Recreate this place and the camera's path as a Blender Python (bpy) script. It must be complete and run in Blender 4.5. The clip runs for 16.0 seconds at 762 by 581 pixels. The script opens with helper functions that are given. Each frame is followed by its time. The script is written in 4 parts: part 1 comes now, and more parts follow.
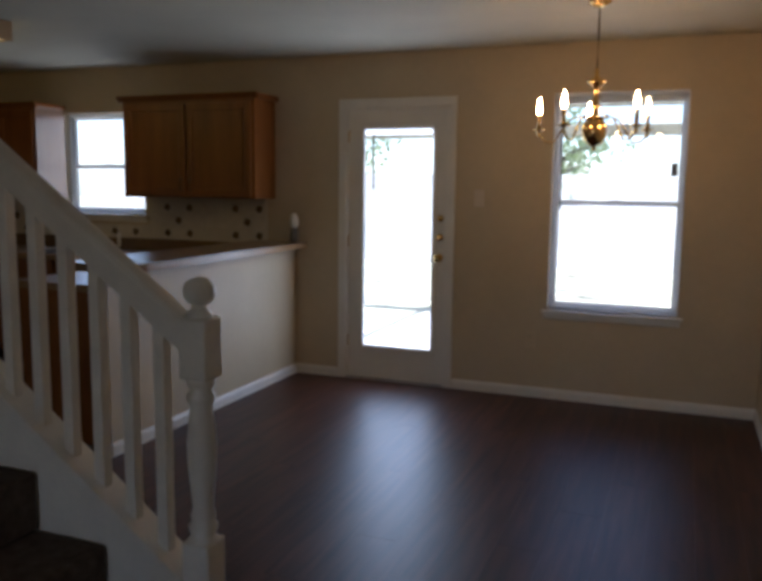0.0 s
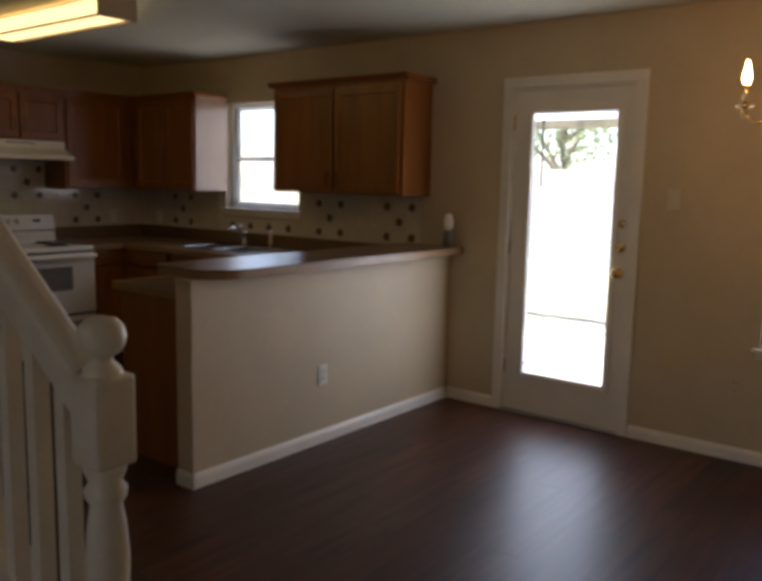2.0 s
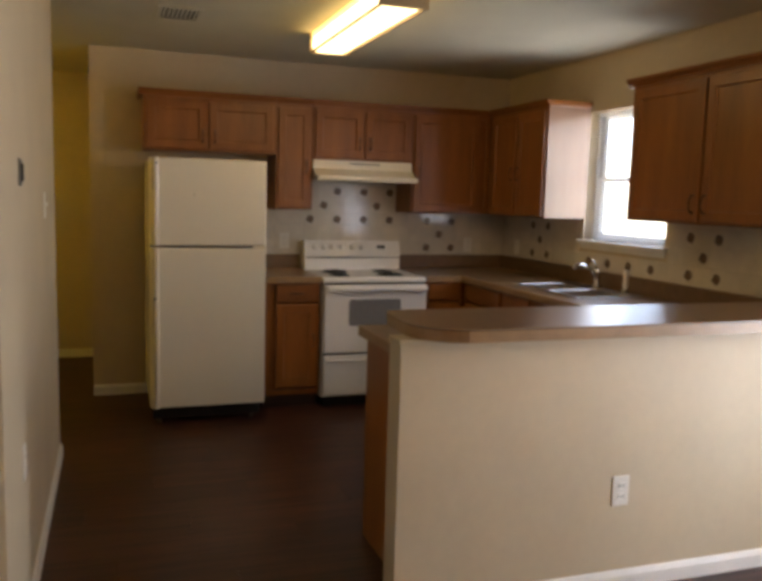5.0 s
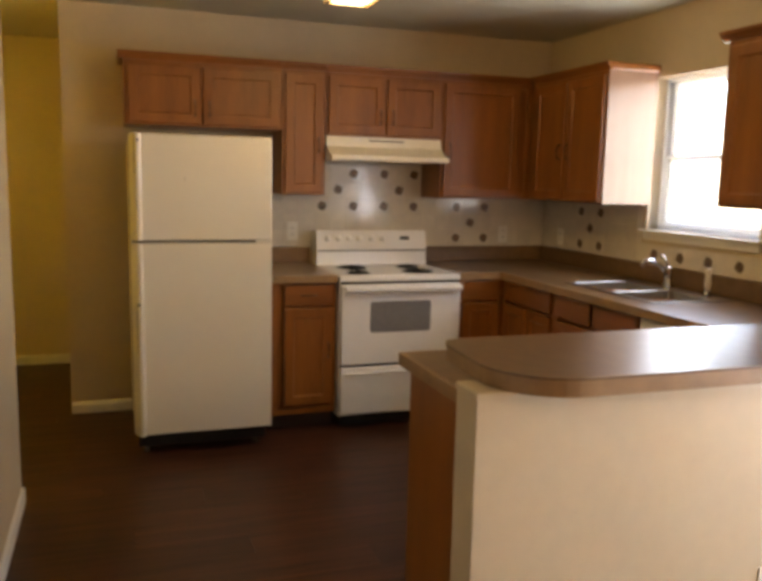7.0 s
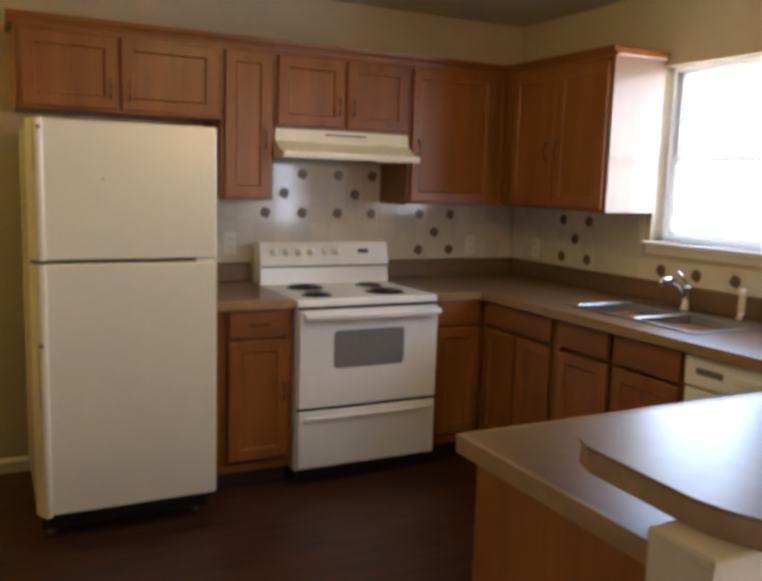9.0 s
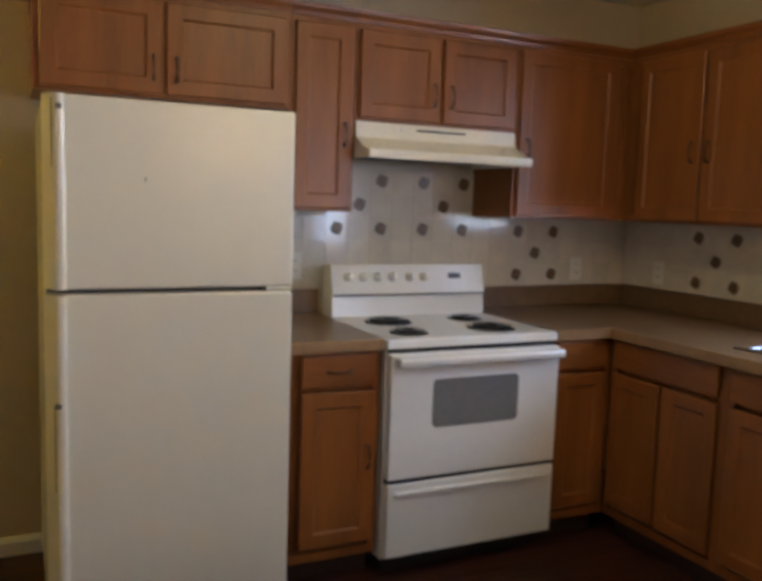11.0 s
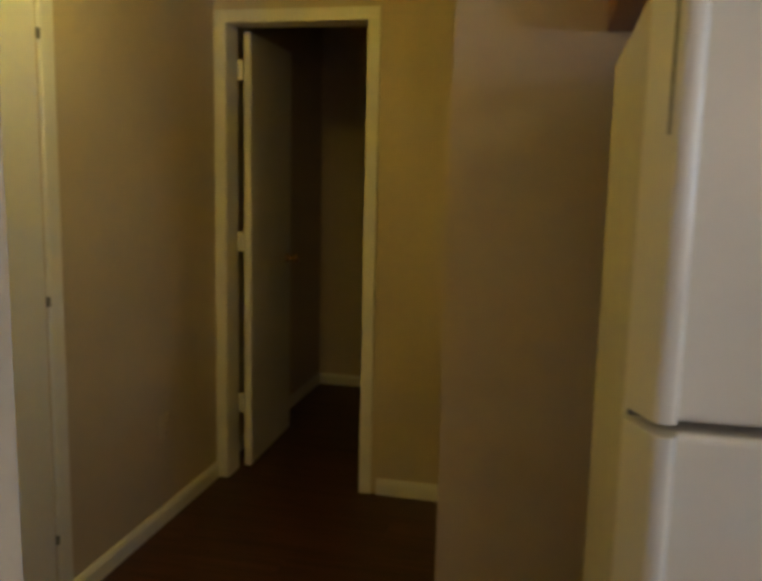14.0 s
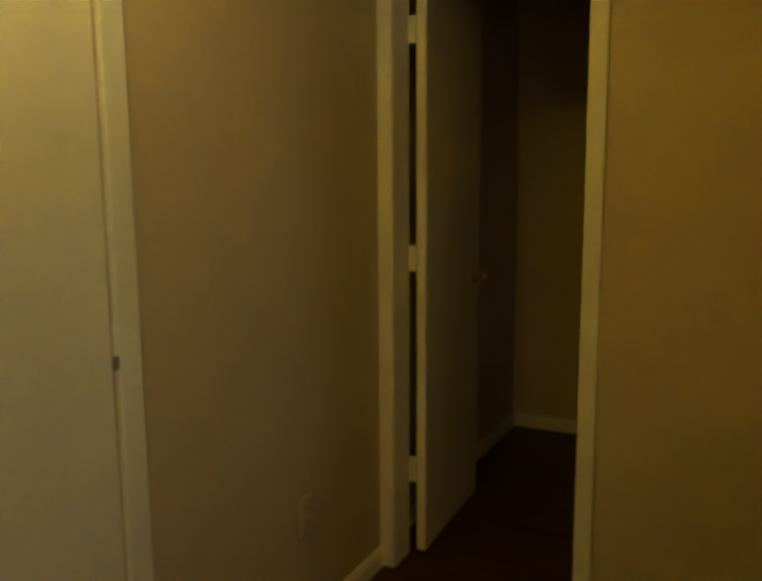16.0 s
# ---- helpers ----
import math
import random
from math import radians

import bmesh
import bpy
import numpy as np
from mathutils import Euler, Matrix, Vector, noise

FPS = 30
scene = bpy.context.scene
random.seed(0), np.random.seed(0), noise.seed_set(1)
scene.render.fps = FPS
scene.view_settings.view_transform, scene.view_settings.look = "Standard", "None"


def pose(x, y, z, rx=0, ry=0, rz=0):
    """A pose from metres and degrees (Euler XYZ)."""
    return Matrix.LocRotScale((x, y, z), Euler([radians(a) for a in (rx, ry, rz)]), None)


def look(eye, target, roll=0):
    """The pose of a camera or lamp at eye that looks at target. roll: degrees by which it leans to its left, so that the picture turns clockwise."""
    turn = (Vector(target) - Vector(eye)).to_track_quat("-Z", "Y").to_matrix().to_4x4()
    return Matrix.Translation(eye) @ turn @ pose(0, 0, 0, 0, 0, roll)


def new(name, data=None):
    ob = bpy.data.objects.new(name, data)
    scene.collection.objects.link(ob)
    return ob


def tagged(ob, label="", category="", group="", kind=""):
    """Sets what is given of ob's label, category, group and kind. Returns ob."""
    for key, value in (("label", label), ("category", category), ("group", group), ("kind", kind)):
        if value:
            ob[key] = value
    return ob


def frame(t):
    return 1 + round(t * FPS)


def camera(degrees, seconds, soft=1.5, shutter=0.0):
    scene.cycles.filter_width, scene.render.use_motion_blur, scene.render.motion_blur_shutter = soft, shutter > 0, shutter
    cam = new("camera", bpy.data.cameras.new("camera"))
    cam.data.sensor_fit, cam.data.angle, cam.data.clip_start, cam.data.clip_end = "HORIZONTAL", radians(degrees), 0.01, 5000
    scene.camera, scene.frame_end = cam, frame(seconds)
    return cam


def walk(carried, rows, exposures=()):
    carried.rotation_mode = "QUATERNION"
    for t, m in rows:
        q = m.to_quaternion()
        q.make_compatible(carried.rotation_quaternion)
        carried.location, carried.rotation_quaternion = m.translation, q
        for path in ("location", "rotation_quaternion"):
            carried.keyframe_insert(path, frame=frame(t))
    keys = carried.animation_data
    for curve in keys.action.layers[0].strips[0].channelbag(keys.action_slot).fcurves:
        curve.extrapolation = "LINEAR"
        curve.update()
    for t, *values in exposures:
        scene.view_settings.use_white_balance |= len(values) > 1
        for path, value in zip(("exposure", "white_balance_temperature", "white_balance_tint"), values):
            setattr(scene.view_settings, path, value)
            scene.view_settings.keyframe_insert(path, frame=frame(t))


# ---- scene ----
PATH = [
    (0, (0.989, 0.386, 1.461), (0.277, 2.237, 1.202), 0.7),
    (0.5, (0.996, 0.66, 1.445), (0.185, 2.47, 1.186), 0.8),
    (1, (1.002, 0.925, 1.443), (0.078, 2.679, 1.183), 1.0),
    (1.5, (1.085, 1.177, 1.457), (-0.001, 2.835, 1.189), 1.1),
    (2, (1.035, 1.422, 1.472), (-0.182, 2.984, 1.192), 1.25),
    (2.5, (0.952, 1.678, 1.507), (-0.39, 3.132, 1.214), 1.4),
    (3, (0.934, 1.999, 1.473), (-0.557, 3.302, 1.197), 1.5),
    (3.5, (0.886, 2.221, 1.476), (-0.728, 3.372, 1.204), 1.5),
    (4, (0.795, 2.412, 1.456), (-0.925, 3.401, 1.201), 1.6),
    (4.5, (0.701, 2.607, 1.439), (-1.117, 3.408, 1.207), 1.7),
    (5, (0.561, 2.78, 1.464), (-1.317, 3.427, 1.227), 1.6),
    (7.5, (-0.51, 2.912, 1.471), (-2.374, 3.569, 1.169), 1.3),
    (8, (-0.74, 2.885, 1.47), (-2.56, 3.655, 1.157), 1.7),
    (10.5, (-1.828, 2.843, 1.431), (-3.58, 3.769, 1.168), 1.75),
    (11, (-2.059, 2.913, 1.404), (-3.856, 3.761, 1.18), 1.9),
    (11.5, (-2.263, 2.964, 1.398), (-4.118, 3.682, 1.189), 2.1),
    (12, (-2.468, 2.985, 1.412), (-4.384, 3.508, 1.177), 2.3),
    (12.5, (-2.686, 2.97, 1.397), (-4.648, 3.275, 1.154), 2.3),
    (13, (-2.904, 2.961, 1.419), (-4.884, 3.034, 1.14), 1.54),
    (13.5, (-3.167, 2.969, 1.42), (-5.133, 2.751, 1.122), 1.77),
    (14, (-3.413, 2.89, 1.418), (-5.344, 2.46, 1.124), 1.36),
    (14.5, (-3.517, 2.828, 1.419), (-5.405, 2.241, 1.119), 0.07),
    (15, (-3.89, 2.813, 1.379), (-5.703, 2.018, 1.097), -0.3),
    (15.5, (-4.1, 2.686, 1.362), (-5.888, 1.833, 1.084), -0.38),
    (16, (-4.316, 2.587, 1.396), (-6.083, 1.7, 1.095), -0.41),
]
cam = camera(52.0, 16.0, soft=4.2, shutter=0.4)
EXPOSURES = [(0.0, 1.5, 5400, 19), (1.5, 1.6, 6100, 21), (3.0, 2.0, 6430, 20), (4.0, 2.5, 6500, 19), (5.0, 3.08, 6500, 20), (7.5, 3.68, 7300, 22), (8.2, 3.68, 6650, 20), (10.5, 3.65, 5450, 18), (12.5, 3.66, 5130, 20), (14.0, 3.25, 5250, 19), (14.5, 3.22, 6000, 17), (16.0, 3.15, 6300, 12)]
walk(cam, [(t, look(eye, target, roll)) for t, eye, target, roll in PATH], EXPOSURES)

# ---- daylight ----
world = bpy.data.worlds.new("world")
scene.world = world
world.use_nodes = True
wn = world.node_tree.nodes
sky = wn.new("ShaderNodeTexSky")
sky.sky_type, sky.sun_disc = "NISHITA", False
sky.sun_elevation, sky.sun_rotation = radians(70), radians(135)
world.node_tree.links.new(sky.outputs[0], wn["Background"].inputs[0])
wn["Background"].inputs[1].default_value = 0.15
sun = new("sun", bpy.data.lights.new("sun", "SUN"))
sun.data.energy, sun.data.angle, sun.data.color = 5.0, radians(1.5), (1.0, 0.95, 0.88)
sun.matrix_world = look((3, -3, 12), (0, 0, 0))


def area(name, m, sx, sy, watts, colour):
    lamp = bpy.data.lights.new(name, "AREA")
    lamp.shape, lamp.size, lamp.size_y, lamp.energy, lamp.color = "RECTANGLE", sx, sy, watts, colour
    ob = new(name, lamp)
    ob.matrix_world = m
    return ob


# skylight entering through the openings
DAY = (0.80, 0.91, 1.0)
area("daylight_dining", pose(0.558, 5.915, 1.375, -90, 0, 0), 0.80, 1.42, 0.22, DAY)
area("daylight_door", pose(-0.99, 5.86, 1.085, -90, 0, 0), 0.52, 1.6, 4.0, DAY)
area("daylight_sink", pose(-3.675, 5.872, 1.645, -90, 0, 0), 0.80, 0.80, 0.95, DAY)
# added warm fill at an unseen opening, to brighten the stairs
area("living_fill", pose(-0.1, -3.97, 1.35, 90, 0, 0), 1.7, 1.3, 3.2, (1.0, 0.88, 0.70))


# ---- materials ----
def material(name, colour, rough=0.6, metal=0.0, vary=0.06, scale=9.0, bump=0.0, bscale=120.0, coat=0.0, stretch=(1, 1, 1), other=None, spec=0.5, per_object=0.0):
    """A painted, wooden or metal surface with variation at two scales and a fine relief."""
    m = bpy.data.materials.new(name)
    m.use_nodes = True
    nt = m.node_tree
    n, l = nt.nodes, nt.links
    b = n["Principled BSDF"]
    b.inputs["Metallic"].default_value = metal
    b.inputs["Coat Weight"].default_value = coat
    b.inputs["Specular IOR Level"].default_value = spec
    co = n.new("ShaderNodeTexCoord")
    mp = n.new("ShaderNodeMapping")
    mp.inputs["Scale"].default_value = stretch
    l.new(co.outputs["Object"], mp.inputs[0])
    if per_object:
        inf = n.new("ShaderNodeObjectInfo")
        far = n.new("ShaderNodeMath")
        far.operation = "MULTIPLY"
        far.inputs[1].default_value = 60
        l.new(inf.outputs["Random"], far.inputs[0])
        l.new(far.outputs[0], mp.inputs["Location"])
    big = n.new("ShaderNodeTexNoise")
    big.inputs["Scale"].default_value, big.inputs["Detail"].default_value = scale, 5
    small = n.new("ShaderNodeTexNoise")
    small.inputs["Scale"].default_value, small.inputs["Detail"].default_value = scale * 9, 3
    l.new(mp.outputs[0], big.inputs[0])
    l.new(mp.outputs[0], small.inputs[0])
    mix = n.new("ShaderNodeMix")
    mix.data_type = "RGBA"
    dark = other or [c * (1 - 2.2 * vary) for c in colour]
    light = [min(1, c * (1 + 1.2 * vary)) for c in colour]
    mix.inputs[6].default_value, mix.inputs[7].default_value = (*dark, 1), (*light, 1)
    add = n.new("ShaderNodeMath")
    add.operation = "MULTIPLY_ADD"
    l.new(small.outputs[0], add.inputs[0])
    add.inputs[1].default_value = 0.45
    l.new(big.outputs[0], add.inputs[2])
    ramp = n.new("ShaderNodeMapRange")
    ramp.inputs[1].default_value, ramp.inputs[2].default_value = 0.45, 1.0
    l.new(add.outputs[0], ramp.inputs[0])
    l.new(ramp.outputs[0], mix.inputs[0])
    out = mix.outputs[2]
    if per_object:
        info = n.new("ShaderNodeObjectInfo")
        hsv = n.new("ShaderNodeHueSaturation")
        rng = n.new("ShaderNodeMapRange")
        rng.inputs[3].default_value, rng.inputs[4].default_value = 1 - per_object, 1 + per_object
        l.new(info.outputs["Random"], rng.inputs[0])
        l.new(rng.outputs[0], hsv.inputs["Value"])
        l.new(out, hsv.inputs["Color"])
        out = hsv.outputs[0]
    l.new(out, b.inputs["Base Color"])
    rr = n.new("ShaderNodeMapRange")
    rr.inputs[3].default_value, rr.inputs[4].default_value = rough * 0.88, min(1, rough * 1.15)
    l.new(small.outputs[0], rr.inputs[0])
    l.new(rr.outputs[0], b.inputs["Roughness"])
    if bump:
        nb = n.new("ShaderNodeTexNoise")
        nb.inputs["Scale"].default_value, nb.inputs["Detail"].default_value = bscale, 3
        l.new(mp.outputs[0], nb.inputs[0])
        bp = n.new("ShaderNodeBump")
        bp.inputs["Strength"].default_value, bp.inputs["Distance"].default_value = bump, 0.004
        l.new(nb.outputs[0], bp.inputs["Height"])
        l.new(bp.outputs[0], b.inputs["Normal"])
    return m


def glowing(name, colour, strength):
    m = bpy.data.materials.new(name)
    m.use_nodes = True
    b = m.node_tree.nodes["Principled BSDF"]
    b.inputs["Base Color"].default_value = (*colour, 1)
    b.inputs["Emission Color"].default_value = (*colour, 1)
    b.inputs["Emission Strength"].default_value = strength
    return m


def clear(name, tint=(0.95, 0.98, 0.98)):
    m = bpy.data.materials.new(name)
    m.use_nodes = True
    b = m.node_tree.nodes["Principled BSDF"]
    b.inputs["Base Color"].default_value = (*tint, 1)
    b.inputs["Roughness"].default_value, b.inputs["IOR"].default_value = 0.0, 1.45
    b.inputs["Transmission Weight"].default_value = 1.0
    return m


WALL = material("beige_wall_paint", (0.56, 0.457, 0.302), 0.55, vary=0.04, scale=2.5, bump=0.22, bscale=170)
CEIL = material("ceiling_paint", (0.59, 0.55, 0.41), 0.8, vary=0.03, scale=3, bump=0.5, bscale=90)
TRIM = material("white_trim_paint", (0.78, 0.75, 0.68), 0.38, vary=0.04, scale=6, bump=0.05)
RAIL = material("cream_rail_paint", (0.76, 0.70, 0.58), 0.33, vary=0.05, scale=9, bump=0.06)
DOORP = material("door_paint", (0.76, 0.73, 0.66), 0.4, vary=0.03, scale=4, bump=0.05)
PLANK = material("dark_laminate_plank", (0.071, 0.0242, 0.0126), 0.40, vary=0.3, scale=3.0, bump=0.05, bscale=11, stretch=(9, 0.7, 9), other=(0.016, 0.0065, 0.005), per_object=0.2, spec=0.36)
GAP = material("plank_joint", (0.012, 0.008, 0.007), 0.7)
WOOD = material("stained_oak", (0.262, 0.091, 0.0170), 0.33, vary=0.12, scale=1.6, bump=0.03, bscale=20, stretch=(6, 6, 0.7), other=(0.178, 0.060, 0.0120), spec=0.42)
WOODH = material("stained_oak_rail", (0.262, 0.091, 0.0170), 0.33, vary=0.12, scale=1.6, bump=0.03, bscale=20, stretch=(0.7, 6, 6), other=(0.178, 0.060, 0.0120), spec=0.42)
SIDEP = material("laminate_side_panel", (0.30, 0.185, 0.12), 0.17, vary=0.06, scale=2, stretch=(8, 8, 0.8))
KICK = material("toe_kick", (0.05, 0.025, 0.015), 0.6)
COUNTER = material("brown_laminate_counter", (0.185, 0.108, 0.050), 0.31, vary=0.08, scale=22, other=(0.145, 0.085, 0.039))
EDGE = material("tan_counter_edge", (0.31, 0.185, 0.085), 0.35, vary=0.1, scale=25)
RIM = material("pale_oak_rim", (0.42, 0.29, 0.15), 0.45, vary=0.1, scale=6, stretch=(1, 8, 8))
TILE = material("cream_glazed_tile", (0.66, 0.60, 0.49), 0.12, vary=0.05, scale=12, per_object=0.05)
GROUT = material("grout", (0.645, 0.585, 0.475), 0.6, vary=0.06, bump=0.15)
ENAMEL = material("white_enamel", (0.80, 0.785, 0.75), 0.22, vary=0.02, scale=4)
KNOBW = material("white_plastic_knob", (0.80, 0.79, 0.76), 0.5, vary=0.02, scale=20)
# near-black colour carries the shade of the hood's underside
HOODSHADE = material("shaded_hood_underside", (0.06, 0.05, 0.038), 0.5, vary=0.3, scale=30, bump=0.2)
CREAM = material("cream_fridge_enamel", (0.77, 0.722, 0.60), 0.21, vary=0.012, scale=3, bump=0.05, bscale=45)
SEAL = material("grey_gasket", (0.16, 0.15, 0.13), 0.6)
BLACK = material("black_enamel", (0.012, 0.012, 0.012), 0.3)
OVENGLASS = material("grey_oven_window", (0.20, 0.195, 0.19), 0.15, vary=0.05, scale=40)
STEEL = material("brushed_steel", (0.42, 0.41, 0.39), 0.28, 1.0, vary=0.06, scale=20, stretch=(1, 12, 1))
CHROME = material("chrome", (0.56, 0.55, 0.54), 0.14, 1.0, vary=0.02)
BRASS = material("polished_brass", (0.78, 0.52, 0.18), 0.16, 1.0, vary=0.05)
BRONZE = material("dark_pull_metal", (0.10, 0.055, 0.03), 0.38, 0.8)
BEIGEPLATE = material("beige_plastic_plate", (0.64, 0.55, 0.44), 0.4, vary=0.03, scale=20)
PLATE = material("white_plastic", (0.74, 0.71, 0.63), 0.35, vary=0.02)
HOLE = material("dark_slot", (0.02, 0.018, 0.015), 0.6)
CARPET = material("brown_carpet", (0.12, 0.082, 0.055), 0.95, vary=0.25, scale=30, bump=0.9, bscale=260)
VINYL = material("white_window_vinyl", (0.80, 0.80, 0.78), 0.35, vary=0.02)
vn, vl = VINYL.node_tree.nodes, VINYL.node_tree.links
vt_, vm_ = vn.new("ShaderNodeBsdfTranslucent"), vn.new("ShaderNodeMixShader")
vt_.inputs[0].default_value = (0.93, 0.91, 0.87, 1)
vm_.inputs[0].default_value = 0.75
vl.new(vn["Principled BSDF"].outputs[0], vm_.inputs[1])
vl.new(vt_.outputs[0], vm_.inputs[2])
vl.new(vm_.outputs[0], vn["Material Output"].inputs[0])
LENSGLOW = glowing("fluorescent_lens", (1.0, 0.76, 0.31), 0.56)
BULB = glowing("candle_bulb_glow", (1.0, 0.58, 0.23), 34.0)
BOWL = glowing("hall_lamp_bowl", (1.0, 0.71, 0.055), 2.95)
WARE = material("decor_tile_brown", (0.17, 0.085, 0.035), 0.3, vary=0.35, scale=60, per_object=0.2)
LEAFD = material("decor_tile_green", (0.15, 0.105, 0.045), 0.3, vary=0.3, scale=60)
CONCRETE = material("patio_concrete", (0.55, 0.53, 0.49), 0.85, vary=0.12, scale=3, bump=0.3, bscale=60)
GRASS = material("lawn", (0.42, 0.40, 0.27), 0.95, vary=0.4, scale=2, bump=0.8, bscale=40)
FENCEW = material("weathered_fence_wood", (0.60, 0.57, 0.51), 0.85, vary=0.06, scale=3, stretch=(6, 6, 0.7), per_object=0.15)
TIMBER = material("weathered_timber", (0.27, 0.245, 0.16), 0.85, vary=0.15, scale=3, bump=0.3, bscale=40)
BARK = material("bark", (0.30, 0.26, 0.20), 0.9, vary=0.3, scale=8, bump=0.6, bscale=30)
GLASS = clear("window_glass")
LEAF = bpy.data.materials.new("sunlit_leaves")
LEAF.use_nodes = True
sn, sl_ = LEAF.node_tree.nodes, LEAF.node_tree.links
tr_, mx_, ns_ = sn.new("ShaderNodeBsdfTranslucent"), sn.new("ShaderNodeMixShader"), sn.new("ShaderNodeTexNoise")
cr_ = sn.new("ShaderNodeValToRGB")
cr_.color_ramp.elements[0].color, cr_.color_ramp.elements[1].color = (0.10, 0.13, 0.05, 1), (0.18, 0.22, 0.10, 1)
ns_.inputs["Scale"].default_value = 3.0
sl_.new(ns_.outputs[0], cr_.inputs[0])
sl_.new(cr_.outputs[0], sn["Principled BSDF"].inputs["Base Color"])
tr_.inputs[0].default_value = (0.42, 0.48, 0.27, 1)
mx_.inputs[0].default_value = 0.6
sl_.new(sn["Principled BSDF"].outputs[0], mx_.inputs[1])
sl_.new(tr_.outputs[0], mx_.inputs[2])
sl_.new(mx_.outputs[0], sn["Material Output"].inputs[0])


# ---- building helpers ----
def mesh_of(bm, name, mat, smooth=False):
    bmesh.ops.recalc_face_normals(bm, faces=bm.faces)
    me = bpy.data.meshes.new(name)
    bm.to_mesh(me)
    bm.free()
    for mm in (mat if isinstance(mat, (list, tuple)) else [mat]):
        me.materials.append(mm)
    if smooth:
        for p in me.polygons:
            p.use_smooth = True
    return me


def part(name, bm, mat, parent=None, label="", smooth=False):
    ob = new(name, mesh_of(bm, name, mat, smooth))
    ob.parent = parent
    return tagged(ob, label)


def thing(name, m, label, category, group="", kind=""):
    ob = new(name)
    ob.empty_display_size = 0.1
    ob.matrix_world = m
    return tagged(ob, label, category, group, kind)


def box(bm, x0, x1, y0, y1, z0, z1, bevel=0.0, segs=1):
    vs = [bm.verts.new((x, y, z)) for x in (x0, x1) for y in (y0, y1) for z in (z0, z1)]
    fs = [bm.faces.new([vs[i] for i in q]) for q in ((0, 1, 3, 2), (4, 6, 7, 5), (0, 4, 5, 1), (2, 3, 7, 6), (0, 2, 6, 4), (1, 5, 7, 3))]
    if bevel:
        es = list({e for f in fs for e in f.edges})
        bmesh.ops.bevel(bm, geom=es, offset=bevel, segments=segs, affect="EDGES", profile=0.6)
    return bm


def block(x0, x1, y0, y1, z0, z1, bevel=0.0, segs=1):
    return box(bmesh.new(), x0, x1, y0, y1, z0, z1, bevel, segs)


def lathe(bm, profile, cx=0.0, cy=0.0, segs=24, axis="z", z0=0.0):
    """Turns a list of (radius, height) about an axis."""
    rings = []
    for r, h in profile:
        ring = []
        for k in range(segs):
            a = 2 * math.pi * k / segs
            u, v = r * math.cos(a), r * math.sin(a)
            p = {"z": (cx + u, cy + v, z0 + h), "y": (cx + u, cy + h, z0 + v), "x": (cx + h, cy + u, z0 + v)}[axis]
            ring.append(bm.verts.new(p))
        rings.append(ring)
    for a, b in zip(rings, rings[1:]):
        for k in range(segs):
            bm.faces.new((a[k], a[(k + 1) % segs], b[(k + 1) % segs], b[k]))
    bm.faces.new(rings[0])
    bm.faces.new(rings[-1])
    return bm


def tube(bm, pts, r, segs=8):
    pts = [Vector(p) for p in pts]
    rings = []
    for i, p in enumerate(pts):
        d = (pts[min(i + 1, len(pts) - 1)] - pts[max(i - 1, 0)]).normalized()
        q = d.to_track_quat("Z", "Y").to_matrix()
        rr = r[i] if isinstance(r, (list, tuple)) else r
        rings.append([bm.verts.new(p + q @ Vector((rr * math.cos(2 * math.pi * k / segs), rr * math.sin(2 * math.pi * k / segs), 0))) for k in range(segs)])
    for a, b in zip(rings, rings[1:]):
        for k in range(segs):
            bm.faces.new((a[k], a[(k + 1) % segs], b[(k + 1) % segs], b[k]))
    bm.faces.new(rings[0])
    bm.faces.new(rings[-1])
    return bm


def prism(bm, outline, z0, z1, bevel=0.0, segs=2):
    """An outline in x, y pulled from z0 to z1."""
    lo = [bm.verts.new((x, y, z0)) for x, y in outline]
    hi = [bm.verts.new((x, y, z1)) for x, y in outline]
    k = len(outline)
    bottom, top = bm.faces.new(lo), bm.faces.new(hi)
    for i in range(k):
        bm.faces.new((lo[i], lo[(i + 1) % k], hi[(i + 1) % k], hi[i]))
    if bevel:
        bmesh.ops.bevel(bm, geom=list(top.edges) + list(bottom.edges), offset=bevel, segments=segs, affect="EDGES")
    return bm


def side_prism(bm, outline, y0, y1):
    """An outline in x, z pulled from y0 to y1."""
    a = [bm.verts.new((x, y0, z)) for x, z in outline]
    b = [bm.verts.new((x, y1, z)) for x, z in outline]
    k = len(outline)
    bm.faces.new(a)
    bm.faces.new(b)
    for i in range(k):
        bm.faces.new((a[i], a[(i + 1) % k], b[(i + 1) % k], b[i]))
    return bm


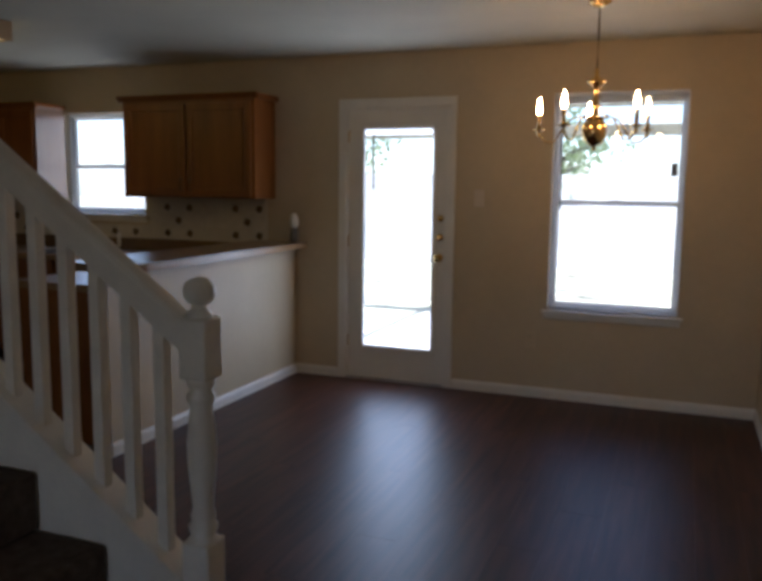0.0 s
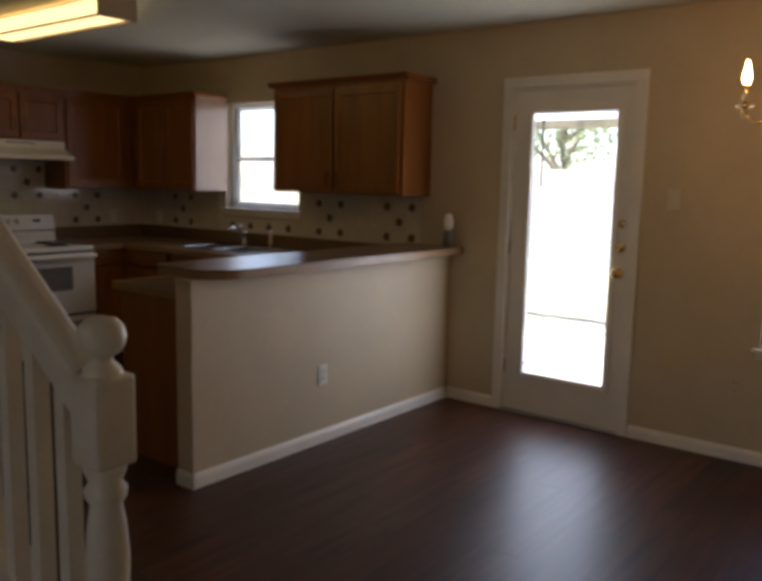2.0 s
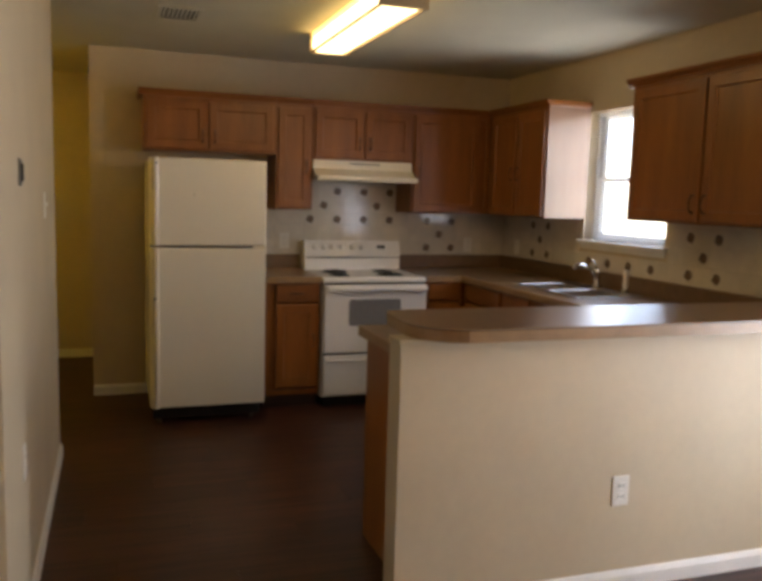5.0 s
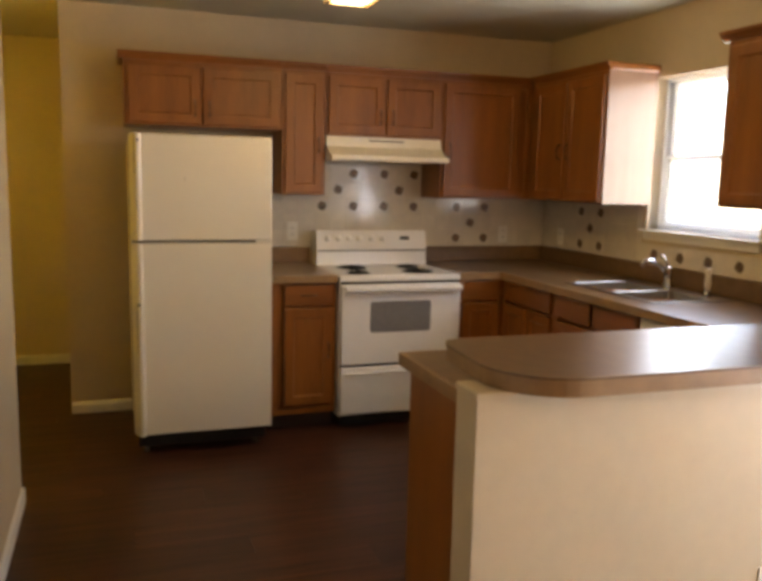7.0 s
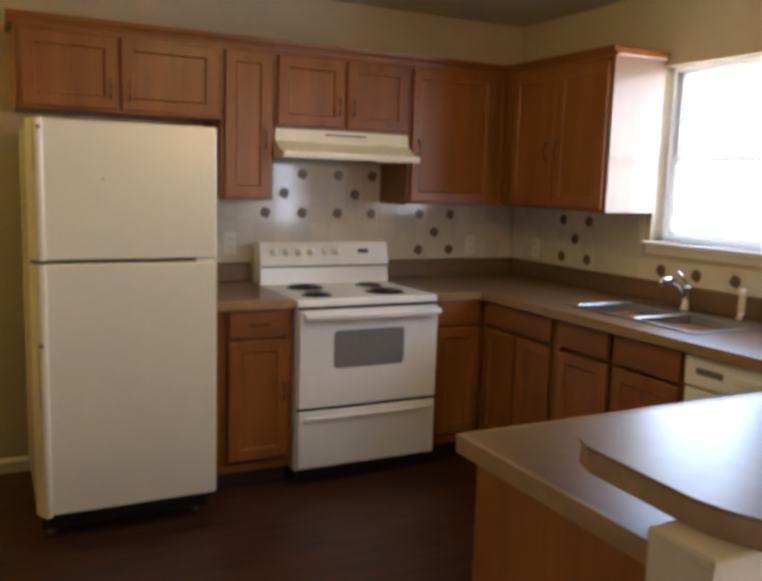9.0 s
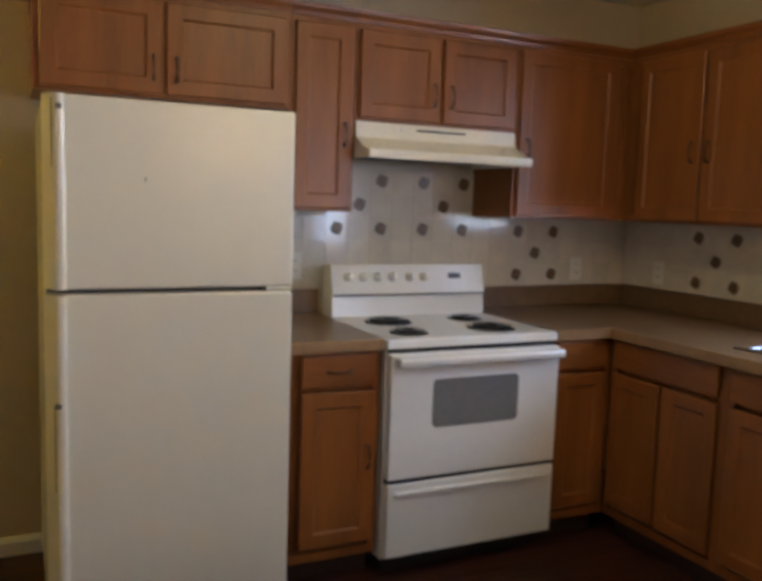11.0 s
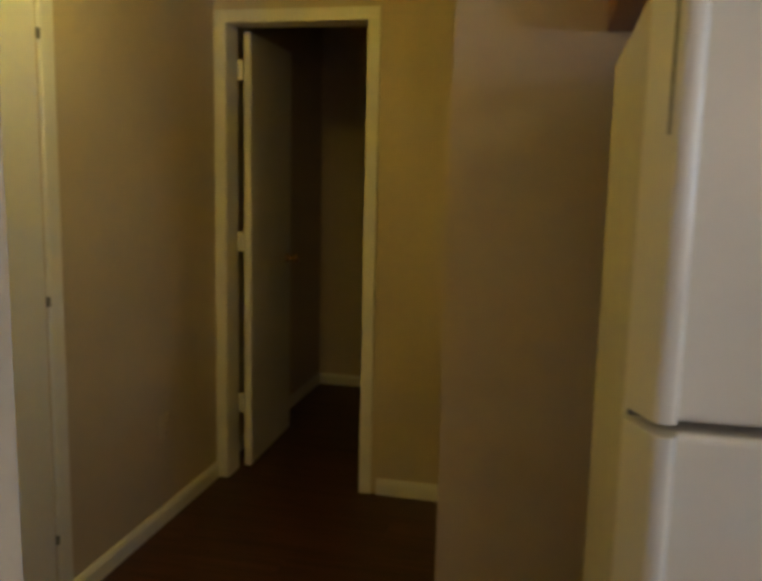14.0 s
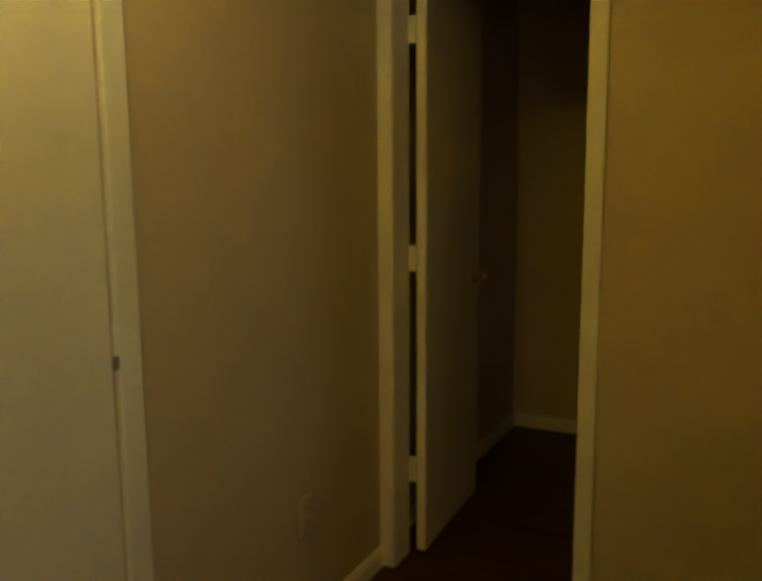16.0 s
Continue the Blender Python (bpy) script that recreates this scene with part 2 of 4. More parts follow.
def wall(name, axis, near, far, a0, a1, z0, z1, holes=(), mat=None, label="beige painted wall with orange-peel texture"):
    """A wall slab along an axis between two planes, with rectangular openings (a0, a1, z0, z1) that go through it."""
    sa = sorted({a0, a1, *[h[0] for h in holes], *[h[1] for h in holes]})
    sz = sorted({z0, z1, *[h[2] for h in holes], *[h[3] for h in holes]})

    def solid(i, j):
        if not (0 <= i < len(sa) - 1 and 0 <= j < len(sz) - 1):
            return False
        a, z = (sa[i] + sa[i + 1]) / 2, (sz[j] + sz[j + 1]) / 2
        return not any(h[0] < a < h[1] and h[2] < z < h[3] for h in holes)

    bm = bmesh.new()
    cache = {}

    def v(i, j, d):
        key = (i, j, d)
        if key not in cache:
            o = near if d == 0 else far
            cache[key] = bm.verts.new((sa[i], o, sz[j]) if axis == "x" else (o, sa[i], sz[j]))
        return cache[key]

    for i in range(len(sa) - 1):
        for j in range(len(sz) - 1):
            if not solid(i, j):
                continue
            for d in (0, 1):
                bm.faces.new((v(i, j, d), v(i + 1, j, d), v(i + 1, j + 1, d), v(i, j + 1, d)))
            for (di, dj, p, q) in ((-1, 0, (i, j), (i, j + 1)), (1, 0, (i + 1, j), (i + 1, j + 1)), (0, -1, (i, j), (i + 1, j)), (0, 1, (i, j + 1), (i + 1, j + 1))):
                if not solid(i + di, j + dj):
                    bm.faces.new((v(*p, 0), v(*q, 0), v(*q, 1), v(*p, 1)))
    ob = part(name, bm, mat or WALL)
    return tagged(ob, label, "wall", kind="structure")


def arc(cx, cy, r, a0, a1, n=8):
    return [(cx + r * math.cos(radians(a0 + (a1 - a0) * k / n)), cy + r * math.sin(radians(a0 + (a1 - a0) * k / n))) for k in range(n + 1)]

# ---- plan ----
YN, XW, XE, CEILING = 5.85, -5.27, 1.50, 2.44
DOOR = (-1.40, -0.61, 0.0, 2.055)
WIN = (0.13, 0.985, 0.635, 2.115)
KWIN = (-4.10, -3.25, 1.215, 2.07)

wall("wall_north", "x", YN, YN + 0.16, XW - 0.12, XE + 0.12, 0, CEILING + 0.1, [DOOR, WIN, KWIN])
wall("wall_west", "y", XW, XW - 0.12, 2.635, YN, 0, CEILING + 0.1)
wall("wall_nook_north", "x", 2.635, 2.755, -6.67, XW - 0.12, 0, CEILING + 0.1)
wall("wall_nook_west", "y", -6.67, -6.79, 1.28, 2.755, 0, CEILING + 0.1, [(1.443, 2.10, 0, 2.06)])
wall("wall_nook_south", "x", 1.40, 1.28, -6.67, -3.73, 0, CEILING + 0.1, [(-5.46, -4.69, 0, 2.045)])
wall("wall_stair", "x", 2.49, 2.38, -3.81, -1.72, 0, CEILING + 0.1)
wall("wall_hall_east", "y", -3.92, -3.81, 1.40, 2.49, 0, CEILING + 0.1)
wall("wall_stair_south", "x", 1.28, 1.17, -3.73, -1.05, 0, CEILING + 2.6)
wall("wall_living_west", "y", -3.73, -3.62, -4.0, 1.17, 0, CEILING + 0.1)
# the opening is unseen, placed to go with the living room fill lamp
wall("wall_living_south", "x", -4.0, -4.12, -3.73, XE + 0.12, 0, CEILING + 0.1, [(-1.0, 0.8, 0.6, 2.05)])
wall("wall_east", "y", XE, XE + 0.12, -4.0, YN, 0, CEILING + 0.1)
# the small dark room behind the nook's door
wall("wall_closet_south", "x", 1.36, 1.26, -8.48, -6.79, 0, CEILING + 0.1)
wall("wall_closet_west", "y", -8.38, -8.48, 1.36, 3.4, 0, CEILING + 0.1)
wall("wall_closet_north", "x", 3.4, 3.5, -8.48, -6.67, 0, CEILING + 0.1)
wall("wall_closet_east", "y", -6.79, -6.67, 2.755, 3.4, 0, CEILING + 0.1)

cb = bmesh.new()
box(cb, -8.58, -3.73, -4.1, YN, CEILING, CEILING + 0.1)
box(cb, -3.73, XE, 2.38, YN, CEILING, CEILING + 0.1)
box(cb, -3.73, XE, -4.1, 1.2, CEILING, CEILING + 0.1)
box(cb, -0.5, XE, 1.2, 2.38, CEILING, CEILING + 0.1)
# the stairwell above
box(cb, -3.73, -0.5, 2.38, 2.48, CEILING + 0.1, 5.0)
box(cb, -3.73, -0.5, 1.10, 1.20, CEILING + 0.1, 5.0)
box(cb, -3.83, -3.73, 1.10, 2.48, CEILING + 0.1, 5.0)
box(cb, -0.5, -0.4, 1.10, 2.48, CEILING + 0.1, 5.0)
box(cb, -3.83, -0.4, 1.10, 2.48, 5.0, 5.1)
tagged(part("ceiling", cb, CEIL), "off-white textured ceiling", "ceiling", kind="structure")
floor = tagged(part("floor", block(-8.48, XE, -4.1, YN, -0.12, -0.007), GAP), "dark brown wood laminate plank floor", "floor", kind="structure")


def baseboard(x0, y0, x1, y1, side, label="white painted wooden baseboard along the floor"):
    """A run from one corner to another; the board stands on the given side (1: to the left of the way)."""
    a, b = Vector((x0, y0, 0)), Vector((x1, y1, 0))
    d = b - a
    n = Vector((-d.y, d.x, 0)).normalized() * side
    prof = [(0.0, 0.0), (0.014, 0.0), (0.014, 0.052), (0.010, 0.062), (0.006, 0.071), (0.0, 0.073)]
    bm = bmesh.new()
    ends = [[bm.verts.new(p + n * u + Vector((0, 0, z))) for u, z in prof] for p in (a, b)]
    bm.faces.new(ends[0])
    bm.faces.new(ends[1])
    for i in range(len(prof)):
        j = (i + 1) % len(prof)
        bm.faces.new((ends[0][i], ends[0][j], ends[1][j], ends[1][i]))
    return tagged(part("baseboard", bm, TRIM), label, "baseboard", kind="structure")


for run in ((-1.828, YN, -1.468, YN, -1), (-0.542, YN, XE, YN, -1), (-1.828, 3.666, -1.828, YN, -1), (-1.94, 3.68, -1.814, 3.68, -1),
            (XW, 2.635, XW, 3.72, -1), (-6.67, 2.165, -6.67, 2.635, -1), (-6.67, 1.40, -5.527, 1.40, 1), (-4.622, 1.40, -3.92, 1.40, 1), 
            (-3.934, 2.49, -1.72, 2.49, 1), (-3.92, 1.40, -3.92, 2.504, 1), (XE, -4.0, XE, YN, 1), (-8.38, 1.36, -6.8, 1.36, 1), (-8.38, 1.36, -8.38, 3.4, -1)):
    baseboard(*run)

# ---- doors and windows of the north wall ----
def casing(name, axis, plane, out, a0, a1, top, width, label):
    """Door casing of two legs and a head round an opening, standing proud of a wall plane."""
    root = tagged(new(name), label, "trim", kind="structure")
    for nm, (p, q, z0, z1) in (("casing_leg", (a0 - width, a0, 0, top)), ("casing_leg", (a1, a1 + width, 0, top)), ("casing_head", (a0 - width, a1 + width, top, top + width))):
        bm = bmesh.new()
        u, v = sorted((plane, plane + out))
        if axis == "x":
            box(bm, p, q, u, v, z0, z1, 0.005, 2)
        else:
            box(bm, u, v, p, q, z0, z1, 0.005, 2)
        part(nm, bm, TRIM, root)
    return root


casing("trim_patio_door", "x", YN, -0.018, -1.395, -0.615, 2.05, 0.066, "white painted casing round the patio door")

door1 = tagged(new("door_1"), "white painted patio door with full-length glass and brass knob", "door", kind="structure")
door1.location = (-1.385, YN + 0.012, 0.0)
fr = bmesh.new()
DW, GX0, GX1, GZ0, GZ1 = 0.762, 0.115, 0.675, 0.26, 1.91
box(fr, 0, GX0, 0, 0.044, 0.012, 2.035)
box(fr, GX1, DW, 0, 0.044, 0.012, 2.035)
box(fr, GX0, GX1, 0, 0.044, 0.012, GZ0)
box(fr, GX0, GX1, 0, 0.044, GZ1, 2.035)
part("door_slab", fr, DOORP, door1)
lf = bmesh.new()
for b in ((GX0 - 0.03, GX0 + 0.012, GZ0 - 0.03, GZ1 + 0.03), (GX1 - 0.012, GX1 + 0.03, GZ0 - 0.03, GZ1 + 0.03), (GX0 + 0.012, GX1 - 0.012, GZ0 - 0.03, GZ0 + 0.012), (GX0 + 0.012, GX1 - 0.012, GZ1 - 0.012, GZ1 + 0.03)):
    box(lf, b[0], b[1], -0.012, 0.0, b[2], b[3], 0.004)
part("glazing_bead", lf, DOORP, door1)
gp = part("glass_pane", block(GX0, GX1, 0.018, 0.024, GZ0, GZ1), GLASS, door1)
gp.visible_shadow = False
part("blind_headrail", block(GX0 + 0.012, GX1 - 0.012, -0.010, 0.016, GZ1 - 0.055, GZ1 - 0.013, 0.004), VINYL, door1, "narrow white blind headrail")
part("blind_wand", tube(bmesh.new(), [(GX0 + 0.085, -0.014, GZ1 - 0.05), (GX0 + 0.088, -0.016, GZ1 - 0.46)], 0.006), HOLE, door1)
kn = part("door_knob", lathe(bmesh.new(), [(0.030, 0.0), (0.031, -0.006), (0.012, -0.010), (0.011, -0.030), (0.024, -0.038), (0.029, -0.052), (0.024, -0.064), (0.008, -0.068)], 0.720, 0.0, 20, "y", 0.962), BRASS, door1, "brass door knob", True)
part("deadbolt", lathe(bmesh.new(), [(0.027, 0.0), (0.027, -0.012), (0.022, -0.020), (0.006, -0.021)], 0.724, 0.0, 18, "y", 1.113), BRASS, door1, "", True)
part("deadbolt", lathe(bmesh.new(), [(0.023, 0.0), (0.023, -0.010), (0.018, -0.016), (0.005, -0.017)], 0.726, 0.0, 18, "y", 1.25), BRASS, door1, "", True)
for hz in (0.25, 1.02, 1.80):
    part("hinge", lathe(bmesh.new(), [(0.007, 0), (0.007, 0.09)], -0.004, -0.004, 10, "z", hz), BRASS, door1)
tagged(part("threshold", block(-1.40, -0.61, YN - 0.03, YN + 0.13, 0.0, 0.016, 0.005), STEEL), "dull metal threshold under the patio door", "threshold", kind="structure")
jb = bmesh.new()
box(jb, -1.40, -1.388, YN + 0.001, YN + 0.15, 0.0, 2.05)
box(jb, -0.622, -0.61, YN + 0.001, YN + 0.15, 0.0, 2.05)
box(jb, -1.388, -0.622, YN + 0.001, YN + 0.15, 2.038, 2.05)
tagged(part("trim_patio_jamb", jb, TRIM), "white painted door jamb of the patio door", "trim", kind="structure")


def window(name, hole, label, blind, rail_z):
    x0, x1, z0, z1 = hole
    root = tagged(new(name), label, "window", kind="structure")
    root.location = (x0, YN, z0)
    w, h, m = x1 - x0, z1 - z0, rail_z - z0
    f = bmesh.new()
    for b in ((0, 0.024, 0, h), (w - 0.024, w, 0, h), (0.024, w - 0.024, 0, 0.024), (0.024, w - 0.024, h - 0.024, h)):
        box(f, b[0], b[1], 0.075, 0.15, b[2], b[3], 0.003)
    part("window_frame", f, VINYL, root)
    for nm, lo, hi, y in (("lower_sash", 0.024, m + 0.018, 0.082), ("upper_sash", m - 0.018, h - 0.024, 0.112)):
        s = bmesh.new()
        t = 0.018
        for b in ((0.024, 0.024 + t, lo, hi), (w - 0.024 - t, w - 0.024, lo, hi), (0.024 + t, w - 0.024 - t, lo, lo + 0.026), (0.024 + t, w - 0.024 - t, hi - 0.026, hi)):
            box(s, b[0], b[1], y, y + 0.028, b[2], b[3], 0.003)
        sash = part(nm, s, VINYL, root)
        g = part("pane", block(0.024 + t, w - 0.024 - t, y + 0.011, y + 0.016, lo + 0.026, hi - 0.026), GLASS, sash)
        g.visible_shadow = False
    part("sash_lock", block(w / 2 - 0.03, w / 2 + 0.03, 0.07, 0.082, m + 0.004, m + 0.022, 0.004), VINYL, root)
    part("window_sill", block(-0.035, w + 0.035, -0.035, 0.076, -0.022, 0.0, 0.006, 2), TRIM, root, "white painted window sill")
    part("apron", block(-0.02, w + 0.02, -0.013, -0.001, -0.062, -0.022, 0.004), TRIM, root)
    if blind:
        part("blind_headrail", block(0.006, w - 0.006, 0.012, 0.055, h - 0.032, h - 0.002, 0.004), VINYL, root)
        st = bmesh.new()
        for k in range(5):
            box(st, 0.010, w - 0.010, 0.016, 0.050, h - 0.040 - 0.007 * k, h - 0.036 - 0.007 * k)
        part("blind_slats", st, VINYL, root, "stacked white blind slats")
        part("blind_wand", tube(bmesh.new(), [(0.055, 0.02, h - 0.05), (0.062, 0.012, h - 0.78)], 0.006), SEAL, root)
    return root


w1 = window("window_1", WIN, "white vinyl sash window with a raised blind", True, 1.378)
w2 = window("window_2", KWIN, "white vinyl sash window above the sink", False, 1.62)
tagged(part("window_sensor", block(0.895, 0.935, 5.92, 5.934, 1.565, 1.65, 0.004), SEAL), "small dark sensor stuck on the window pane", "sensor")


# ---- wall plates ----
def plate(name, m, toggles, label, category, material_):
    root = thing(name, m, label, category)
    part("cover", block(-0.036, 0.036, -0.006, 0.0, -0.058, 0.058, 0.003, 2), material_, root)
    if toggles == "switch":
        part("toggle", block(-0.005, 0.005, -0.016, -0.006, -0.004, 0.014, 0.002), material_, root)
    else:
        for z in (-0.021, 0.021):
            soc = part("socket", block(-0.016, 0.016, -0.009, -0.006, z - 0.014, z + 0.014, 0.003), material_, root)
            sl = bmesh.new()
            box(sl, -0.008, -0.005, -0.0095, -0.0088, z - 0.004, z + 0.006)
            box(sl, 0.005, 0.008, -0.0095, -0.0088, z - 0.004, z + 0.006)
            part("slots", sl, HOLE, soc)
    return root


plate("light_switch", pose(-0.373, YN, 1.40), "switch", "beige light switch on the wall beside the patio door", "switch", BEIGEPLATE)
plate("wall_outlet", pose(0.023, YN, 0.408), "socket", "beige painted-over socket low on the dining wall", "outlet", WALL)
plate("wall_outlet", pose(-1.828, 4.58, 0.39, 0, 0, 90), "socket", "white socket on the peninsula wall", "outlet", PLATE)
plate("light_switch", pose(-3.226, 2.49, 1.387, 0, 0, 180), "switch", "pale switch on the stair wall", "switch", PLATE)
plate("wall_outlet", pose(-2.182, 2.49, 0.56, 0, 0, 180), "socket", "pale socket low on the stair wall", "outlet", PLATE)
plate("wall_outlet", pose(-6.168, 1.40, 0.392, 0, 0, 180), "socket", "beige socket low in the hall", "outlet", WALL)
plate("wall_outlet", pose(XW + 0.013, 4.0, 1.12, 0, 0, 90), "socket", "white socket on the tiles beside the range", "outlet", PLATE)
plate("wall_outlet", pose(XW + 0.013, 5.52, 1.10, 0, 0, 90), "socket", "cream socket on the tiles in the corner", "outlet", PLATE)
plate("wall_outlet", pose(-5.0, YN - 0.013, 1.10), "socket", "cream socket on the tiles of the window wall", "outlet", PLATE)
tb = thing("thermostat_bracket", pose(-2.274, 2.49, 1.513, 0, 0, 180), "dark empty thermostat bracket on the stair wall", "bracket")
part("back_plate", block(-0.028, 0.028, -0.007, 0, -0.045, 0.045, 0.003), SEAL, tb)
part("clip", block(-0.012, 0.012, -0.014, -0.007, -0.03, 0.03, 0.002), HOLE, tb)
nl = thing("night_light", pose(-1.82, YN - 0.02, 1.04), "small white night light standing at the end of the bar top", "lamp")
part("base", lathe(bmesh.new(), [(0.03, 0.0), (0.032, 0.05), (0.026, 0.10), (0.018, 0.112)], 0, -0.03, 16), SEAL, nl, "dark base", True)
part("shade", lathe(bmesh.new(), [(0.018, 0.112), (0.034, 0.13), (0.036, 0.17), (0.026, 0.21), (0.008, 0.225)], 0, -0.03, 16), PLATE, nl, "white dome", True)


# ---- kitchen cabinets ----
def pull(parent, x, z, vertical=True, length=0.085):
    a = length / 2
    pts = [(0.0, -0.0), (0.0, -0.016), (0.25, -0.026), (0.5, -0.028), (0.75, -0.026), (1.0, -0.016), (1.0, 0.0)]
    line = [((x, -0.02 + d, z - a + length * s) if vertical else (x - a + length * s, -0.02 + d, z)) for s, d in pts]
    ob = part("handle", tube(bmesh.new(), line, 0.0048, 8), BRONZE, parent, "arched dark metal pull", True)
    return ob


def shaker(root, name, x0, x1, z0, z1, handle=None, rail=0.052, flat=False):
    """A door or drawer front with a frame and a recessed panel."""
    bm = bmesh.new()
    y0, y1 = -0.020, -0.001
    if flat:
        box(bm, x0, x1, y0, y1, z0, z1, 0.005, 2)
        d = part(name, bm, WOODH, root)
    else:
        o = [(x0, z0), (x1, z0), (x1, z1), (x0, z1)]
        i1 = [(x0 + rail, z0 + rail), (x1 - rail, z0 + rail), (x1 - rail, z1 - rail), (x0 + rail, z1 - rail)]
        e = 0.005
        o1 = [(x0 + e, z0 + e), (x1 - e, z0 + e), (x1 - e, z1 - e), (x0 + e, z1 - e)]
        i2 = [(x0 + rail + 0.008, z0 + rail + 0.008), (x1 - rail - 0.008, z0 + rail + 0.008), (x1 - rail - 0.008, z1 - rail - 0.008), (x0 + rail + 0.008, z1 - rail - 0.008)]
        loops = [[bm.verts.new((x, y, z)) for x, z in lp] for lp, y in ((o, y1), (o, y0 + e), (o1, y0), (i1, y0), (i2, y0 + 0.009))]
        for a, b in zip(loops, loops[1:]):
            for k in range(4):
                bm.faces.new((a[k], a[(k + 1) % 4], b[(k + 1) % 4], b[k]))
        bm.faces.new(loops[0])
        d = part(name, bm, WOOD, root)
        part("panel", block(x0 + rail + 0.006, x1 - rail - 0.006, y0 + 0.0085, y0 + 0.014, z0 + rail + 0.006, z1 - rail - 0.006), WOOD, d)
    if handle:
        pull(d, *handle)
    return d


def upper(m, w, h, depth, doors, label, crown=0.0, side=None, crown_ends=(0, 0)):
    root = thing("wall_cabinet", m, label, "cabinet", "kitchen wall cabinets")
    part("carcass", block(0.0, w, 0.018, depth, 0, h), WOOD, root)
    ff = bmesh.new()
    box(ff, 0, w, 0.0, 0.018, 0, 0.035)
    box(ff, 0, w, 0.0, 0.018, h - 0.035, h)
    for s in sorted({0.0, w - 0.03, *[d[0] - 0.02 for d in doors[1:]]}):
        box(ff, s, s + 0.03, 0.0, 0.0175, 0.035, h - 0.035)
    part("face_frame", ff, WOOD, root)
    for d in doors:
        shaker(root, "door", d[0], d[1], 0.012, h - 0.03, d[2])
    if crown:
        cr = bmesh.new()
        l, r = crown_ends
        prof = [(0.0, -0.008), (-0.010, -0.008), (-0.014, 0.006), (-0.030, 0.020), (-0.034, 0.036), (0.0, 0.036)]
        a = [cr.verts.new((-l, y, h + z)) for y, z in prof]
        b = [cr.verts.new((w + r, y, h + z)) for y, z in prof]
        cr.faces.new(a)
        cr.faces.new(b)
        for i in range(len(prof)):
            j = (i + 1) % len(prof)
            cr.faces.new((a[i], a[j], b[j], b[i]))
        for e, x in ((l, -l), (r, w)):
            if e:
                box(cr, x, x + e, 0.0, depth, h - 0.004, h + 0.036, 0.006)
        part("crown_moulding", cr, WOODH, root)
    if side:
        for s in side:
            part("end_panel", block(w, w + 0.004, 0.004, depth, 0.0, h) if s == "r" else block(-0.004, 0, 0.004, depth, 0.0, h), SIDEP, root, "smooth pale wood-print end panel")
    return root


XF = -4.94
UD = XF - XW - 0.001
upper(pose(XF, 2.975, 1.742, 0, 0, 90), 0.89, 0.36, UD, [(0.022, 0.418, (0.385, 0.10)), (0.432, 0.872, (0.465, 0.10))], "short oak wall cabinet above the refrigerator", 1.0, crown_ends=(0.03, 0))
upper(pose(XF, 3.867, 1.362, 0, 0, 90), 0.263, 0.74, UD, [(0.015, 0.248, (0.215, 0.30))], "narrow oak wall cabinet beside the range hood", 1.0)
upper(pose(XF, 4.132, 1.722, 0, 0, 90), 0.756, 0.38, UD, [(0.015, 0.372, (0.34, 0.12)), (0.388, 0.742, (0.42, 0.12))], "short oak wall cabinet above the range hood", 1.0)
upper(pose(XF, 4.890, 1.355, 0, 0, 90), 0.64, 0.747, UD, [(0.015, 0.545, (0.05, 0.30))], "oak wall cabinet in the kitchen corner", 1.0)
upper(pose(-4.915, 5.525, 1.355), 0.825, 0.747, YN - 5.526, [(0.06, 0.425, (0.39, 0.30)), (0.44, 0.81, (0.475, 0.30))], "oak wall cabinet beside the sink window", 1.0, "r", crown_ends=(0, 0.03))
tagged(part("filler_panel", block(-5.268, -4.917, 5.535, YN - 0.001, 1.356, 2.10), WOOD), "plain oak filler in the cabinet corner", "panel", kind="structure")
upper(pose(-3.20, 5.535, 1.372), 1.19, 0.745, YN - 5.536, [(0.03, 0.588, (0.555, 0.10)), (0.604, 1.165, (0.64, 0.10))], "wide oak wall cabinet above the peninsula", 1.0, None, crown_ends=(0.035, 0.035))


def base(m, w, depth, fronts, label, drop=0.875):
    root = thing("base_cabinet", m, label, "cabinet", "kitchen base cabinets")
    part("carcass", block(0, w, 0.018, depth, 0.10, drop), WOOD, root)
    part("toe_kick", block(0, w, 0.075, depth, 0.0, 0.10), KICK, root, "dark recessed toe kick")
    ff = bmesh.new()
    box(ff, 0, w, 0, 0.018, 0.10, 0.135)
    box(ff, 0, w, 0, 0.018, drop - 0.03, drop)
    for s in sorted({0.0, w - 0.03}):
        box(ff, s, s + 0.03, 0, 0.0175, 0.135, drop - 0.03)
    part("face_frame", ff, WOOD, root)
    for kind_, x0, x1, z0, z1, hd in fronts:
        if kind_ == "drawer":
            shaker(root, "drawer_front", x0, x1, z0, z1, (hd, (z0 + z1) / 2, False) if hd else None, 0.052, True)
        else:
            shaker(root, "door", x0, x1, z0, z1, hd)
    return root


